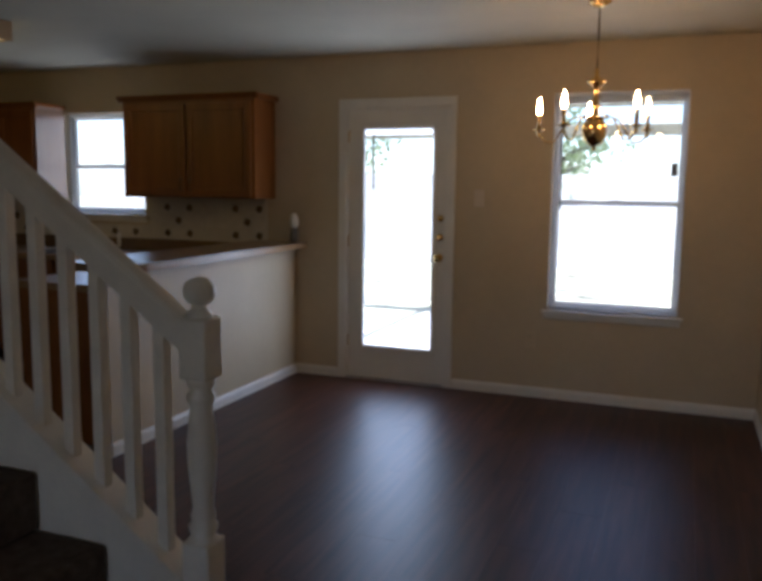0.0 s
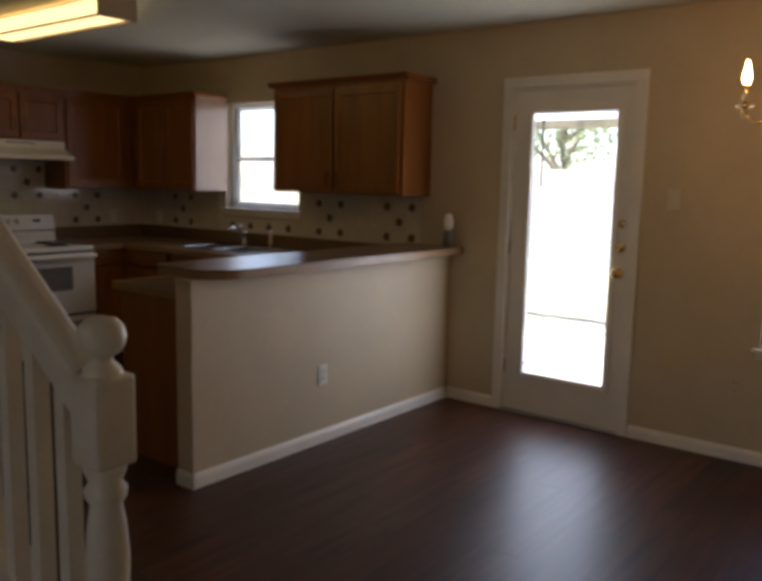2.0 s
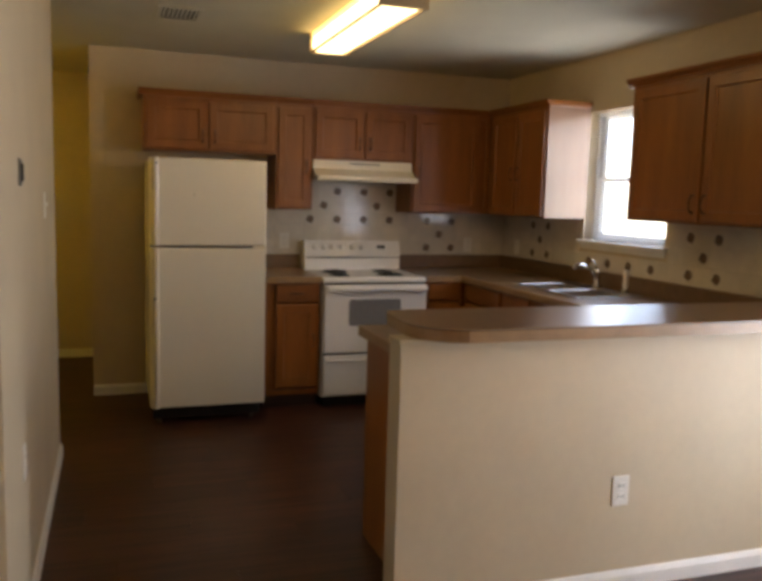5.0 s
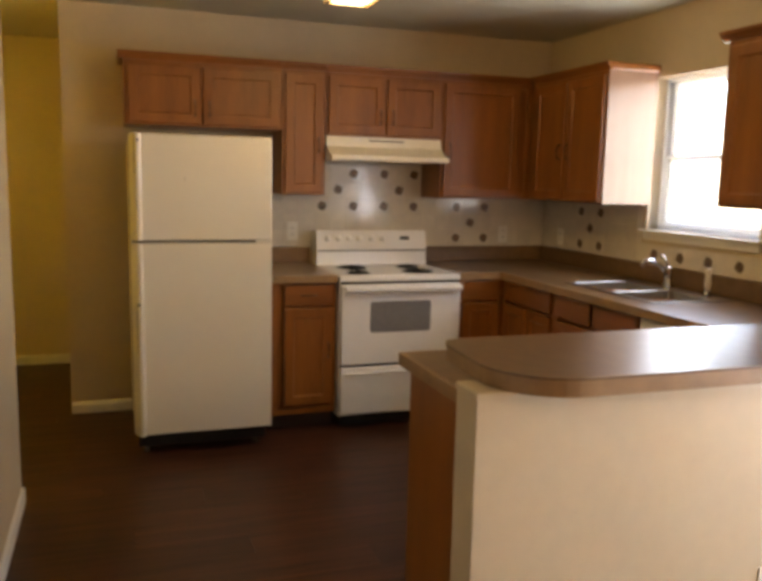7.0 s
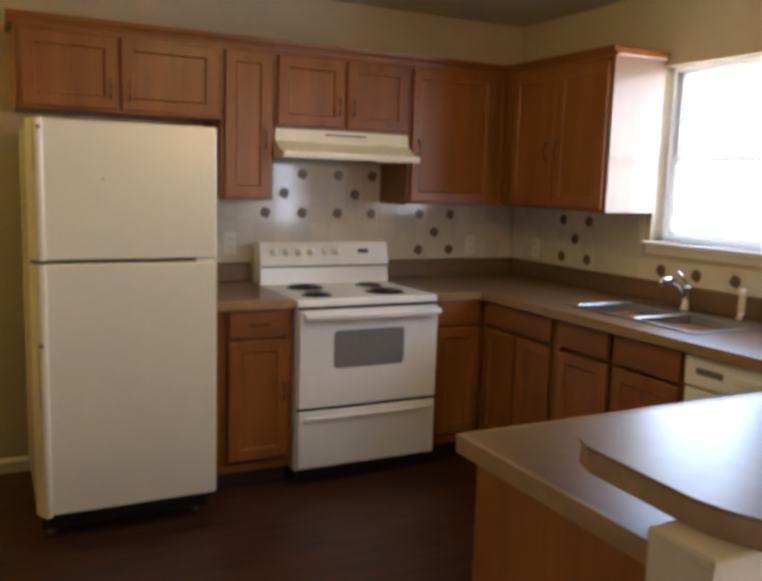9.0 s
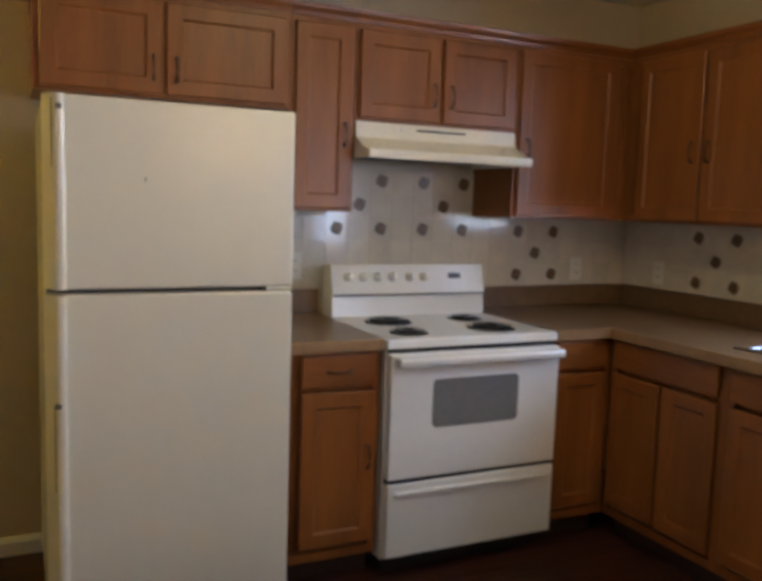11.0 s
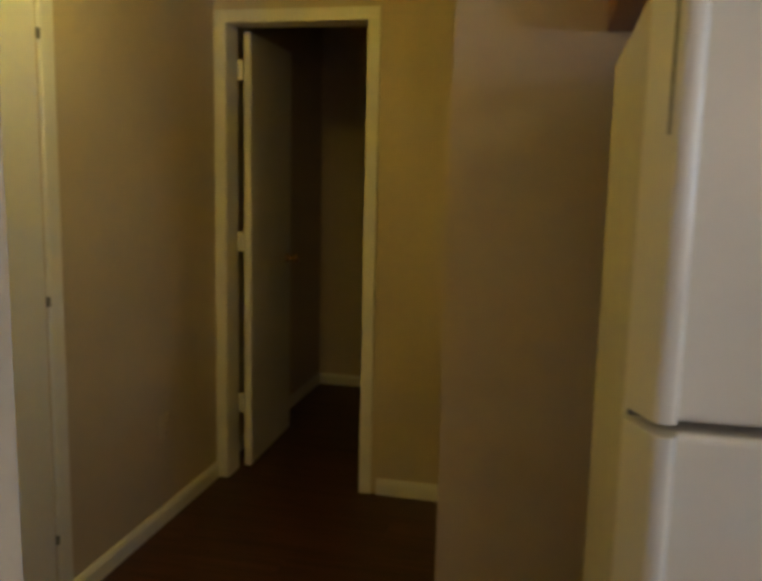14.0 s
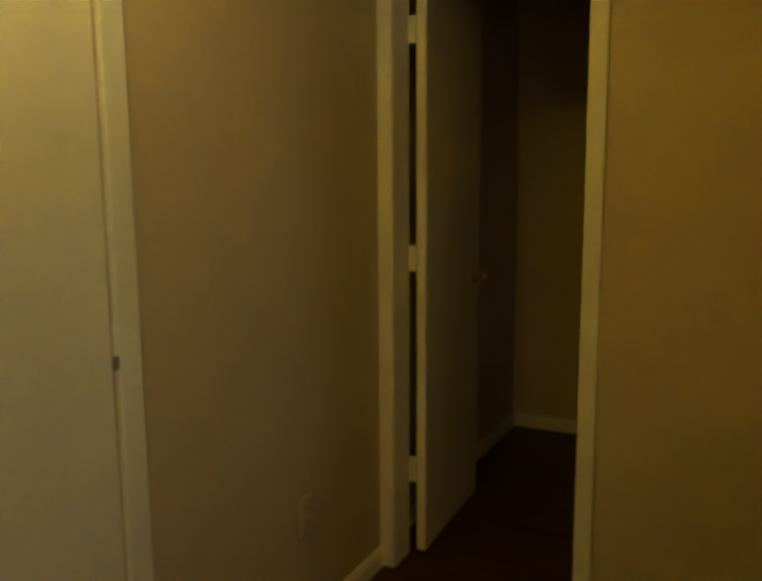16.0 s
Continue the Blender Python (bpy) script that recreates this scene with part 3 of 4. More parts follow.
XB, YB = -4.60, 5.205
BD = XB - XW - 0.001
base(pose(XB, 3.742, 0, 0, 0, 90), 0.375, BD, [("drawer", 0.07, 0.355, 0.745, 0.862, 0.21), ("door", 0.07, 0.355, 0.155, 0.725, (0.325, 0.48))], "narrow oak base cabinet between refrigerator and range")
base(pose(XB, 4.896, 0, 0, 0, 90), 0.309, BD, [("drawer", 0.02, 0.27, 0.745, 0.862, None), ("door", 0.02, 0.27, 0.155, 0.725, None)], "oak base cabinet beside the range")
base(pose(-4.59, YB, 0), 0.60, YN - YB - 0.001, [("drawer", 0.02, 0.565, 0.745, 0.862, None), ("door", 0.02, 0.285, 0.155, 0.725, None), ("door", 0.305, 0.565, 0.155, 0.725, None)], "oak corner base cabinet with plain doors")
base(pose(-3.988, YB, 0), 0.755, YN - YB - 0.001, [("drawer", 0.02, 0.345, 0.745, 0.862, None), ("drawer", 0.38, 0.735, 0.745, 0.862, None), ("door", 0.02, 0.345, 0.155, 0.725, None), ("door", 0.38, 0.735, 0.155, 0.725, None)], "oak sink base cabinet with false drawer fronts")
pk = base(pose(-2.545, 5.20, 0, 0, 0, -90), 0.70, 0.60, [("drawer", 0.04, 0.68, 0.745, 0.862, 0.36), ("door", 0.04, 0.345, 0.155, 0.725, (0.31, 0.6)), ("door", 0.36, 0.68, 0.155, 0.725, (0.40, 0.6))], "oak base cabinet under the peninsula counter")
pc = base(pose(-2.545, 4.498, 0, 0, 0, -90), 0.69, 0.60, [("drawer", 0.02, 0.65, 0.745, 0.862, 0.33), ("door", 0.02, 0.33, 0.155, 0.725, (0.30, 0.6)), ("door", 0.35, 0.65, 0.155, 0.725, (0.38, 0.6))], "oak end base cabinet of the peninsula")
part("filler_strip", block(-0.020, -0.005, -0.076, 0.0, 0.105, 0.872), WOOD, pk)
part("end_panel", block(0.69, 0.702, 0.0, 0.60, 0.0, 0.875), WOOD, pc, "plain oak end panel")

dw = thing("dishwasher", pose(-3.228, YB, 0), "white dishwasher under the counter beside the sink", "dishwasher")
part("tub", block(0.004, 0.604, 0.02, 0.58, 0.02, 0.868), SEAL, dw)
dd = part("door", block(0.006, 0.600, -0.02, 0.018, 0.11, 0.745, 0.006, 2), ENAMEL, dw)
cp = part("control_panel", block(0.006, 0.600, -0.028, 0.018, 0.752, 0.866, 0.008, 2), ENAMEL, dw)
part("latch", block(0.22, 0.38, -0.036, -0.028, 0.80, 0.83, 0.004), PLATE, cp)
part("buttons", block(0.06, 0.18, -0.031, -0.028, 0.80, 0.825, 0.001), SEAL, cp)
part("kick_plate", block(0.006, 0.600, 0.05, 0.06, 0.0, 0.105), KICK, dw)

# ---- counters ----
SX0, SX1, SY0, SY1 = -4.06, -3.30, 5.31, 5.76
ctop = thing("countertop", pose(0, 0, 0), "brown laminate countertop with a low backsplash lip", "countertop")


def slab(bm, rects, holes, z0, z1):
    """One joined slab over rectangles (x0, x1, y0, y1), less the holes."""
    sx = sorted({v for r in (*rects, *holes) for v in r[:2]})
    sy = sorted({v for r in (*rects, *holes) for v in r[2:]})

    def inside(rs, x, y):
        return any(r[0] < x < r[1] and r[2] < y < r[3] for r in rs)

    full = {(i, j) for i in range(len(sx) - 1) for j in range(len(sy) - 1)
            if inside(rects, (sx[i] + sx[i + 1]) / 2, (sy[j] + sy[j + 1]) / 2) and not inside(holes, (sx[i] + sx[i + 1]) / 2, (sy[j] + sy[j + 1]) / 2)}
    made = {}

    def v(i, j, z):
        if (i, j, z) not in made:
            made[i, j, z] = bm.verts.new((sx[i], sy[j], z))
        return made[i, j, z]

    for i, j in full:
        for z in (z0, z1):
            bm.faces.new((v(i, j, z), v(i + 1, j, z), v(i + 1, j + 1, z), v(i, j + 1, z)))
        for n, p, q in (((i - 1, j), (i, j), (i, j + 1)), ((i + 1, j), (i + 1, j), (i + 1, j + 1)), ((i, j - 1), (i, j), (i + 1, j)), ((i, j + 1), (i, j + 1), (i + 1, j + 1))):
            if n not in full:
                bm.faces.new((v(*p, z0), v(*q, z0), v(*q, z1), v(*p, z1)))
    return bm


part("worktop", slab(bmesh.new(), [(XW + 0.001, -4.572, 4.892, YN - 0.001), (-4.572, -1.942, 5.172, YN - 0.001), (-2.585, -1.942, 3.785, 5.172)], [(SX0, SX1, SY0, SY1)], 0.876, 0.914), COUNTER, ctop)
ed = bmesh.new()
slab(ed, [(-4.572, -4.559, 4.892, 5.172), (-4.572, -2.585, 5.159, 5.172), (-2.598, -2.585, 3.772, 5.172), (-2.598, -1.942, 3.772, 3.785)], [], 0.874, 0.9155)
part("front_edge", ed, EDGE, ctop, "tan laminate front edge")
lip = bmesh.new()
box(lip, XW + 0.001, XW + 0.022, 4.892, YN - 0.001, 0.914, 1.016, 0.004)
box(lip, XW + 0.022, -1.942, YN - 0.022, YN - 0.001, 0.914, 1.016, 0.004)
part("backsplash_lip", lip, COUNTER, ctop)
c4 = thing("countertop", pose(0, 0, 0), "short brown laminate countertop between refrigerator and range", "countertop")
part("worktop", block(XW + 0.001, -4.572, 3.742, 4.118, 0.876, 0.914), COUNTER, c4)
part("front_edge", block(-4.572, -4.560, 3.742, 4.118, 0.874, 0.9155, 0.004), EDGE, c4)
part("backsplash_lip", block(XW + 0.001, XW + 0.022, 3.742, 4.118, 0.914, 1.016, 0.004), COUNTER, c4)

# ---- peninsula ----
wall("wall_peninsula", "y", -1.828, -1.94, 3.68, YN, 0, 0.994, label="low beige painted wall of the kitchen peninsula")
bt = thing("bar_top", pose(0, 0, 0), "brown laminate bar top with a rounded corner", "countertop")
out = [(-2.20, YN - 0.002), (-2.20, 3.80), (-2.185, 3.755), (-2.14, 3.735)] + arc(-1.92, 3.915, 0.19, -90, 0, 10) + [(-1.73, YN - 0.002)]
part("top", prism(bmesh.new(), out, 1.034, 1.041), COUNTER, bt)
inner = [(-2.196, YN - 0.002), (-2.196, 3.801), (-2.182, 3.758), (-2.139, 3.739)] + arc(-1.92, 3.915, 0.186, -90, 0, 10) + [(-1.734, YN - 0.002)]
part("edge_band", prism(bmesh.new(), inner, 0.995, 1.034), EDGE, bt, "tan edge band")
mo = bmesh.new()
box(mo, -1.8275, -1.8225, 3.6745, YN - 0.002, 0.978, 0.994, 0.002)
box(mo, -1.94, -1.8275, 3.6745, 3.679, 0.978, 0.994, 0.002)
tagged(part("trim_peninsula", mo, WALL), "narrow beige moulding under the bar top", "trim", kind="structure")

# ---- sink ----
sk = thing("kitchen_sink", pose(-3.68, 5.535, 0.914), "stainless double-bowl sink set into the counter", "sink")
rim = bmesh.new()
box(rim, -0.39, 0.39, -0.235, -0.195, 0.0, 0.006, 0.003)
box(rim, -0.39, 0.39, 0.145, 0.235, 0.0, 0.006, 0.003)
box(rim, -0.39, -0.345, -0.195, 0.145, 0.0, 0.006, 0.003)
box(rim, 0.345, 0.39, -0.195, 0.145, 0.0, 0.006, 0.003)
box(rim, -0.022, 0.022, -0.195, 0.145, 0.0, 0.006, 0.003)
part("rim", rim, STEEL, sk)
for x0, x1 in ((-0.345, -0.022), (0.022, 0.345)):
    bw = bmesh.new()
    o = [(x0, -0.195), (x1, -0.195), (x1, 0.145), (x0, 0.145)]
    i = [(x0 + 0.025, -0.17), (x1 - 0.025, -0.17), (x1 - 0.025, 0.12), (x0 + 0.025, 0.12)]
    A = [bw.verts.new((x, y, 0.003)) for x, y in o]
    B = [bw.verts.new((x, y, -0.15)) for x, y in i]
    for k in range(4):
        bw.faces.new((A[k], A[(k + 1) % 4], B[(k + 1) % 4], B[k]))
    bw.faces.new(B)
    bowl = part("bowl", bw, STEEL, sk)
    part("drain", lathe(bmesh.new(), [(0.04, 0.0), (0.038, 0.004), (0.02, 0.002)], (x0 + x1) / 2, -0.02, 16, "z", -0.15), CHROME, bowl)
fc = thing("faucet", pose(-3.74, 5.735, 0.920), "chrome single-lever kitchen faucet behind the sink", "faucet")
part("base", lathe(bmesh.new(), [(0.032, 0), (0.03, 0.012), (0.022, 0.03), (0.021, 0.09), (0.026, 0.10), (0.022, 0.115), (0.01, 0.12)], 0, 0, 18), CHROME, fc, "", True)
part("spout", tube(bmesh.new(), [(0, 0, 0.06), (0, -0.05, 0.12), (0, -0.11, 0.15), (0, -0.16, 0.145), (0, -0.175, 0.12)], [0.014, 0.013, 0.012, 0.012, 0.012], 10), CHROME, fc, "", True)
part("lever", tube(bmesh.new(), [(0, 0, 0.115), (-0.02, -0.01, 0.155), (-0.045, -0.015, 0.175)], [0.009, 0.007, 0.010], 8), CHROME, fc, "", True)
sp = thing("sprayer", pose(-3.44, 5.735, 0.920), "cream side sprayer in its chrome holder", "sprayer")
part("holder", lathe(bmesh.new(), [(0.022, 0), (0.02, 0.012), (0.014, 0.03)], 0, 0, 14), CHROME, sp, "", True)
part("nozzle", lathe(bmesh.new(), [(0.012, 0.028), (0.016, 0.06), (0.014, 0.10), (0.019, 0.13), (0.012, 0.142)], 0, 0, 14), PLATE, sp, "", True)

# ---- range ----
rg = thing("electric_range", pose(-4.575, 4.129, 0, 0, 0, 90), "white electric range with coil burners and a grey oven window", "range")
RW, RD = 0.752, 0.66
part("body", block(0.0, RW, 0.0, RD, 0.075, 0.875), ENAMEL, rg)
part("plinth", block(0.03, RW - 0.03, 0.05, RD - 0.05, 0.0, 0.075), HOLE, rg, "dark recessed base")
part("cooktop", block(-0.004, RW + 0.004, -0.020, RD - 0.045, 0.876, 0.912, 0.008, 3), ENAMEL, rg)
bgp = [(0.520, 0.9), (0.662, 0.9), (0.662, 1.122), (0.568, 1.133), (0.536, 1.01), (0.546, 1.0), (0.536, 0.912)]
bg = bmesh.new()
A = [bg.verts.new((0.0, y, z)) for y, z in bgp]
B = [bg.verts.new((RW, y, z)) for y, z in bgp]
bg.faces.new(A)
bg.faces.new(B)
for k in range(len(bgp)):
    j = (k + 1) % len(bgp)
    bg.faces.new((A[k], A[j], B[j], B[k]))
bgo = part("backguard", bg, ENAMEL, rg)
part("seam", block(0.006, RW - 0.006, 0.533, 0.551, 1.001, 1.0085), SEAL, bgo)


def on_slope(s):
    """A height up the sloping control face to its y and z."""
    return 0.536 + (0.568 - 0.536) * s, 1.01 + (1.133 - 1.01) * s


for kx in (0.075, 0.145, 0.215, 0.285, 0.37, 0.44):
    y, z = on_slope(0.58)
    kb = lathe(bmesh.new(), [(0.021, 0.0), (0.020, -0.010), (0.015, -0.013), (0.014, -0.020)], 0, 0, 16, "y")
    box(kb, -0.003, 0.003, -0.026, -0.012, -0.016, 0.016)
    bmesh.ops.rotate(kb, verts=kb.verts, matrix=Matrix.Rotation(radians(16), 3, "X").inverted())
    bmesh.ops.translate(kb, verts=kb.verts, vec=(kx, y - 0.001, z))
    part("knob", kb, KNOBW, bgo, "", True)
y, z = on_slope(0.6)
dsp = block(-0.032, 0.032, -0.002, 0.002, -0.012, 0.012, 0.001)
bmesh.ops.rotate(dsp, verts=dsp.verts, matrix=Matrix.Rotation(radians(16), 3, "X").inverted())
bmesh.ops.translate(dsp, verts=dsp.verts, vec=(0.60, y, z))
part("clock_display", dsp, BLACK, bgo)
for bx_, by_, r in ((0.185, 0.375, 0.088), (0.148, 0.112, 0.064), (0.56, 0.385, 0.064), (0.535, 0.138, 0.088)):
    dp = lathe(bmesh.new(), [(r + 0.012, 0.0), (r + 0.010, 0.005), (r, 0.004), (r * 0.5, -0.004)], bx_, by_, 28, "z", 0.912)
    pan = part("drip_pan", dp, BLACK, rg, "black drip pan", True)
    coil = bmesh.new()
    turns = 4
    pts = [(bx_ + (0.018 + (r - 0.022) * s / 60) * math.cos(2 * math.pi * turns * s / 60), by_ + (0.018 + (r - 0.022) * s / 60) * math.sin(2 * math.pi * turns * s / 60), 0.921) for s in range(61)]
    part("coil", tube(coil, pts, 0.0045, 6), BLACK, pan, "", True)
part("vent_gap", block(0.006, RW - 0.006, -0.012, 0.001, 0.861, 0.8755), BLACK, rg, "black vent gap under the cooktop")
# black filler strip paints the shade between oven door and drawer
part("drawer_gap_shade", block(0.006, RW - 0.006, -0.030, -0.0005, 0.372, 0.390), BLACK, rg, "black strip as the shade in the gap between oven door and drawer")
od = part("oven_door", block(0.004, RW - 0.004, -0.045, -0.002, 0.390, 0.860, 0.008, 3), ENAMEL, rg)
ow = [(x, z) for x, z in arc(0.555 - 0.02, 0.762 - 0.02, 0.02, 0, 90, 4) + arc(0.178 + 0.02, 0.762 - 0.02, 0.02, 90, 180, 4) + arc(0.178 + 0.02, 0.578 + 0.02, 0.02, 180, 270, 4) + arc(0.555 - 0.02, 0.578 + 0.02, 0.02, 270, 360, 4)]
part("oven_window", side_prism(bmesh.new(), ow, -0.0475, -0.044), OVENGLASS, od, "grey patterned oven window")
hb = bmesh.new()
hp = [(-0.046, 0.852), (-0.086, 0.852), (-0.092, 0.842), (-0.090, 0.826), (-0.082, 0.822), (-0.078, 0.838), (-0.046, 0.838)]
A = [hb.verts.new((0.02, y, z)) for y, z in hp]
B = [hb.verts.new((RW - 0.012, y, z)) for y, z in hp]
hb.faces.new(A)
hb.faces.new(B)
for k in range(len(hp)):
    j = (k + 1) % len(hp)
    hb.faces.new((A[k], A[j], B[j], B[k]))
part("handle", hb, ENAMEL, od, "white full-width handle")
dr = part("storage_drawer", block(0.004, RW - 0.004, -0.045, -0.002, 0.093, 0.374, 0.008, 3), ENAMEL, rg)
part("drawer_lip", block(0.03, RW - 0.03, -0.062, -0.044, 0.330, 0.348, 0.007, 2), ENAMEL, dr)

# ---- range hood ----
hd = thing("range_hood", pose(-4.94, 4.134, 1.572, 0, 0, 90), "almond painted range hood under the short cabinet", "range hood")
pr = [(0.325, 0.148), (-0.012, 0.148), (-0.012, 0.088), (-0.085, 0.042), (-0.150, 0.034), (-0.150, 0.006), (-0.146, 0.0), (-0.134, 0.0), (-0.134, 0.026), (0.325, 0.026)]
hm = bmesh.new()
A = [hm.verts.new((0.0, y, z)) for y, z in pr]
B = [hm.verts.new((0.752, y, z)) for y, z in pr]
hm.faces.new(A)
hm.faces.new(B)
for k in range(len(pr)):
    j = (k + 1) % len(pr)
    hm.faces.new((A[k], A[j], B[j], B[k]))
HOODM = material("almond_enamel", (0.76, 0.69, 0.54), 0.28, vary=0.03, scale=6)
bmesh.ops.bevel(hm, geom=[e for e in hm.edges], offset=0.004, segments=2, affect="EDGES")
part("canopy", hm, HOODM, hd)
part("vent_slot", block(0.27, 0.50, -0.0145, -0.0115, 0.122, 0.130, 0.001), HOLE, hd)
for sx in (0.002, 0.740):
    part("side_skirt", block(sx, sx + 0.010, -0.133, 0.324, 0.001, 0.0265, 0.002), HOODM, hd)
part("switch", block(0.17, 0.19, -0.016, -0.0115, 0.119, 0.133, 0.001), PLATE, hd)
part("switch", block(0.20, 0.22, -0.016, -0.0115, 0.119, 0.133, 0.001), PLATE, hd)
# covers the whole underside; its darkness is shade put into the colour
part("filter", block(0.016, 0.736, -0.130, 0.320, 0.016, 0.0275), HOODSHADE, hd, "metal filter coloured dark for the shade under the hood")

# ---- refrigerator ----
fg = thing("refrigerator", pose(-4.365, 2.985, 0, 0, 0, 90), "cream top-freezer refrigerator with long side handles", "refrigerator")
FW = 0.712
part("cabinet", block(0.002, FW - 0.004, 0.082, 0.72, 0.112, 1.652, 0.012, 3), CREAM, fg)
part("gasket", block(0.008, FW - 0.012, 0.064, 0.083, 0.12, 1.645), SEAL, fg, "grey door gasket")
fz = part("freezer_door", block(0.050, FW, 0.0, 0.066, 1.135, 1.668, 0.010, 3), CREAM, fg)
fd = part("fridge_door", block(0.050, FW, 0.0, 0.066, 0.118, 1.121, 0.010, 3), CREAM, fg)


def grip(parent, z0, z1, zb0, zb1):
    """The slanting edge of a door with its raised strip, and a dark strip along it: finger slot or painted handle
    shadow.
    """
    edge = [(0.0, 0.066), (0.0, 0.050), (0.026, -0.008), (0.029, -0.014), (0.034, -0.018), (0.041, -0.019), (0.048, -0.018), (0.053, -0.014), (0.056, -0.006), (0.058, 0.001), (0.060, 0.060)]
    part("handle_trim", prism(bmesh.new(), edge, z0, z1), CREAM, parent, "moulded cream edge trim")
    slot = bmesh.new()
    prism(slot, [(0.0215, 0.0000), (0.0237, -0.0050), (0.0250, -0.0045), (0.0230, 0.0005)], zb0, zb1)
    part("slot_and_shadow_strip", slot, SEAL, parent, "dark strip for the freezer finger slot and the lower handle shadow")


grip(fz, 1.136, 1.667, 1.47, 1.655)
# on this door the dark strip paints the shadow beside the handle
grip(fd, 0.119, 1.120, 0.56, 0.81)
part("handle_cap", block(0.022, 0.040, -0.0225, -0.010, 0.803, 0.819, 0.003), SEAL, fd, "small grey handle end")
part("badge", lathe(bmesh.new(), [(0.008, -0.0195), (0.008, -0.0225), (0.003, -0.0235)], 0.041, 0.0, 14, "y", 1.632), SEAL, fz, "small dark badge")
part("scratch", block(0.266, 0.269, -0.0008, 0.001, 1.438, 1.454), SEAL, fz, "small dark chip in the enamel")
part("hinge_cover", block(FW - 0.085, FW - 0.006, 0.004, 0.05, 1.1215, 1.1345, 0.003), CREAM, fg)
# black colour of the grille holds the shadow below the refrigerator door
tg = bmesh.new()
box(tg, 0.02, FW - 0.02, 0.085, 0.11, 0.03, 0.112, 0.004)
for k in range(5):
    box(tg, 0.03, FW - 0.03, 0.080, 0.085, 0.036 + 0.014 * k, 0.043 + 0.014 * k)
part("toe_grille", tg, HOLE, fg, "slotted toe grille, black for the shadow under the refrigerator")
for fx in (0.06, FW - 0.07):
    for fy in (0.12, 0.64):
        part("foot", lathe(bmesh.new(), [(0.02, 0.0), (0.02, 0.01), (0.012, 0.012), (0.012, 0.115)], fx, fy, 12), SEAL, fg)

# ---- ceiling fixtures ----
fl = thing("ceiling_light", pose(-3.555, 4.045, CEILING), "fluorescent ceiling light with a glowing lens and pale oak rim", "ceiling light")
part("housing", block(-0.66, 0.66, -0.115, 0.115, -0.022, -0.001, 0.003), VINYL, fl)
ln = bmesh.new()
lp = [(-0.105, -0.022), (-0.112, -0.075), (-0.100, -0.100), (-0.07, -0.112), (0.07, -0.112), (0.100, -0.100), (0.112, -0.075), (0.105, -0.022)]
A = [ln.verts.new((-0.645, y, z)) for y, z in lp]
B = [ln.verts.new((0.645, y, z)) for y, z in lp]
ln.faces.new(A)
ln.faces.new(B)
for k in range(len(lp) - 1):
    ln.faces.new((A[k], A[k + 1], B[k + 1], B[k]))
part("lens", ln, LENSGLOW, fl, "glowing acrylic lens")
for s in (-1, 1):
    part("end_cap", block(*sorted((s * 0.647, s * 0.665)), -0.122, 0.122, -0.117, -0.001, 0.004), RIM, fl)
    part("side_rail", block(-0.647, 0.647, *sorted((s * 0.1025, s * 0.117)), -0.1155, -0.105, 0.002), RIM, fl, "tan wooden rim")
vt = thing("ceiling_vent", pose(-4.0, 3.14, CEILING, 0, 0, 0), "dusty beige metal ceiling vent", "vent")
vf = bmesh.new()
for b in ((-0.148, 0.148, -0.12, -0.095), (-0.148, 0.148, 0.095, 0.12), (-0.148, -0.125, -0.095, 0.095), (0.125, 0.148, -0.095, 0.095)):
    box(vf, *b, -0.012, -0.001, 0.003)
part("frame", vf, CEIL, vt)
part("backing", block(-0.125, 0.125, -0.095, 0.095, -0.004, -0.001), HOLE, vt)
for k in range(8):
    sl = block(-0.125, 0.125, -0.009, 0.009, -0.001, 0.001)
    bmesh.ops.rotate(sl, verts=sl.verts, matrix=Matrix.Rotation(radians(35), 3, "X"))
    bmesh.ops.translate(sl, verts=sl.verts, vec=(0, -0.082 + 0.0235 * k, -0.009))
    part("slat", sl, CEIL, vt)
hl = thing("hall_light", pose(-5.12, 1.74, CEILING), "brass flush ceiling light with a yellow glowing bowl", "ceiling light")
part("canopy", lathe(bmesh.new(), [(0.085, -0.001), (0.088, -0.012), (0.05, -0.022), (0.02, -0.03), (0.02, -0.066)], 0, 0, 28), BRASS, hl, "", True)
part("bowl", lathe(bmesh.new(), [(0.02, -0.064), (0.13, -0.060), (0.140, -0.068), (0.135, -0.09), (0.11, -0.125), (0.06, -0.148), (0.012, -0.154)], 0, 0, 28), BOWL, hl, "glowing glass bowl", True)
part("finial", lathe(bmesh.new(), [(0.012, -0.152), (0.014, -0.16), (0.006, -0.172)], 0, 0, 12), BRASS, hl, "", True)

# ---- chandelier ----
ch = thing("chandelier", pose(0.523, 4.70, CEILING), "brass five-arm chandelier with lit candle bulbs", "chandelier")
part("canopy", lathe(bmesh.new(), [(0.062, -0.001), (0.06, -0.012), (0.035, -0.03), (0.01, -0.04)], 0, 0, 20), BRASS, ch, "", True)
part("cord", tube(bmesh.new(), [(0.0, 0.0, -0.035), (0.0, 0.003, -0.16), (0.0, 0.0, -0.345)], 0.0045, 8), BRONZE, ch, "dark cord and chain")
Z0 = 1.668 - CEILING
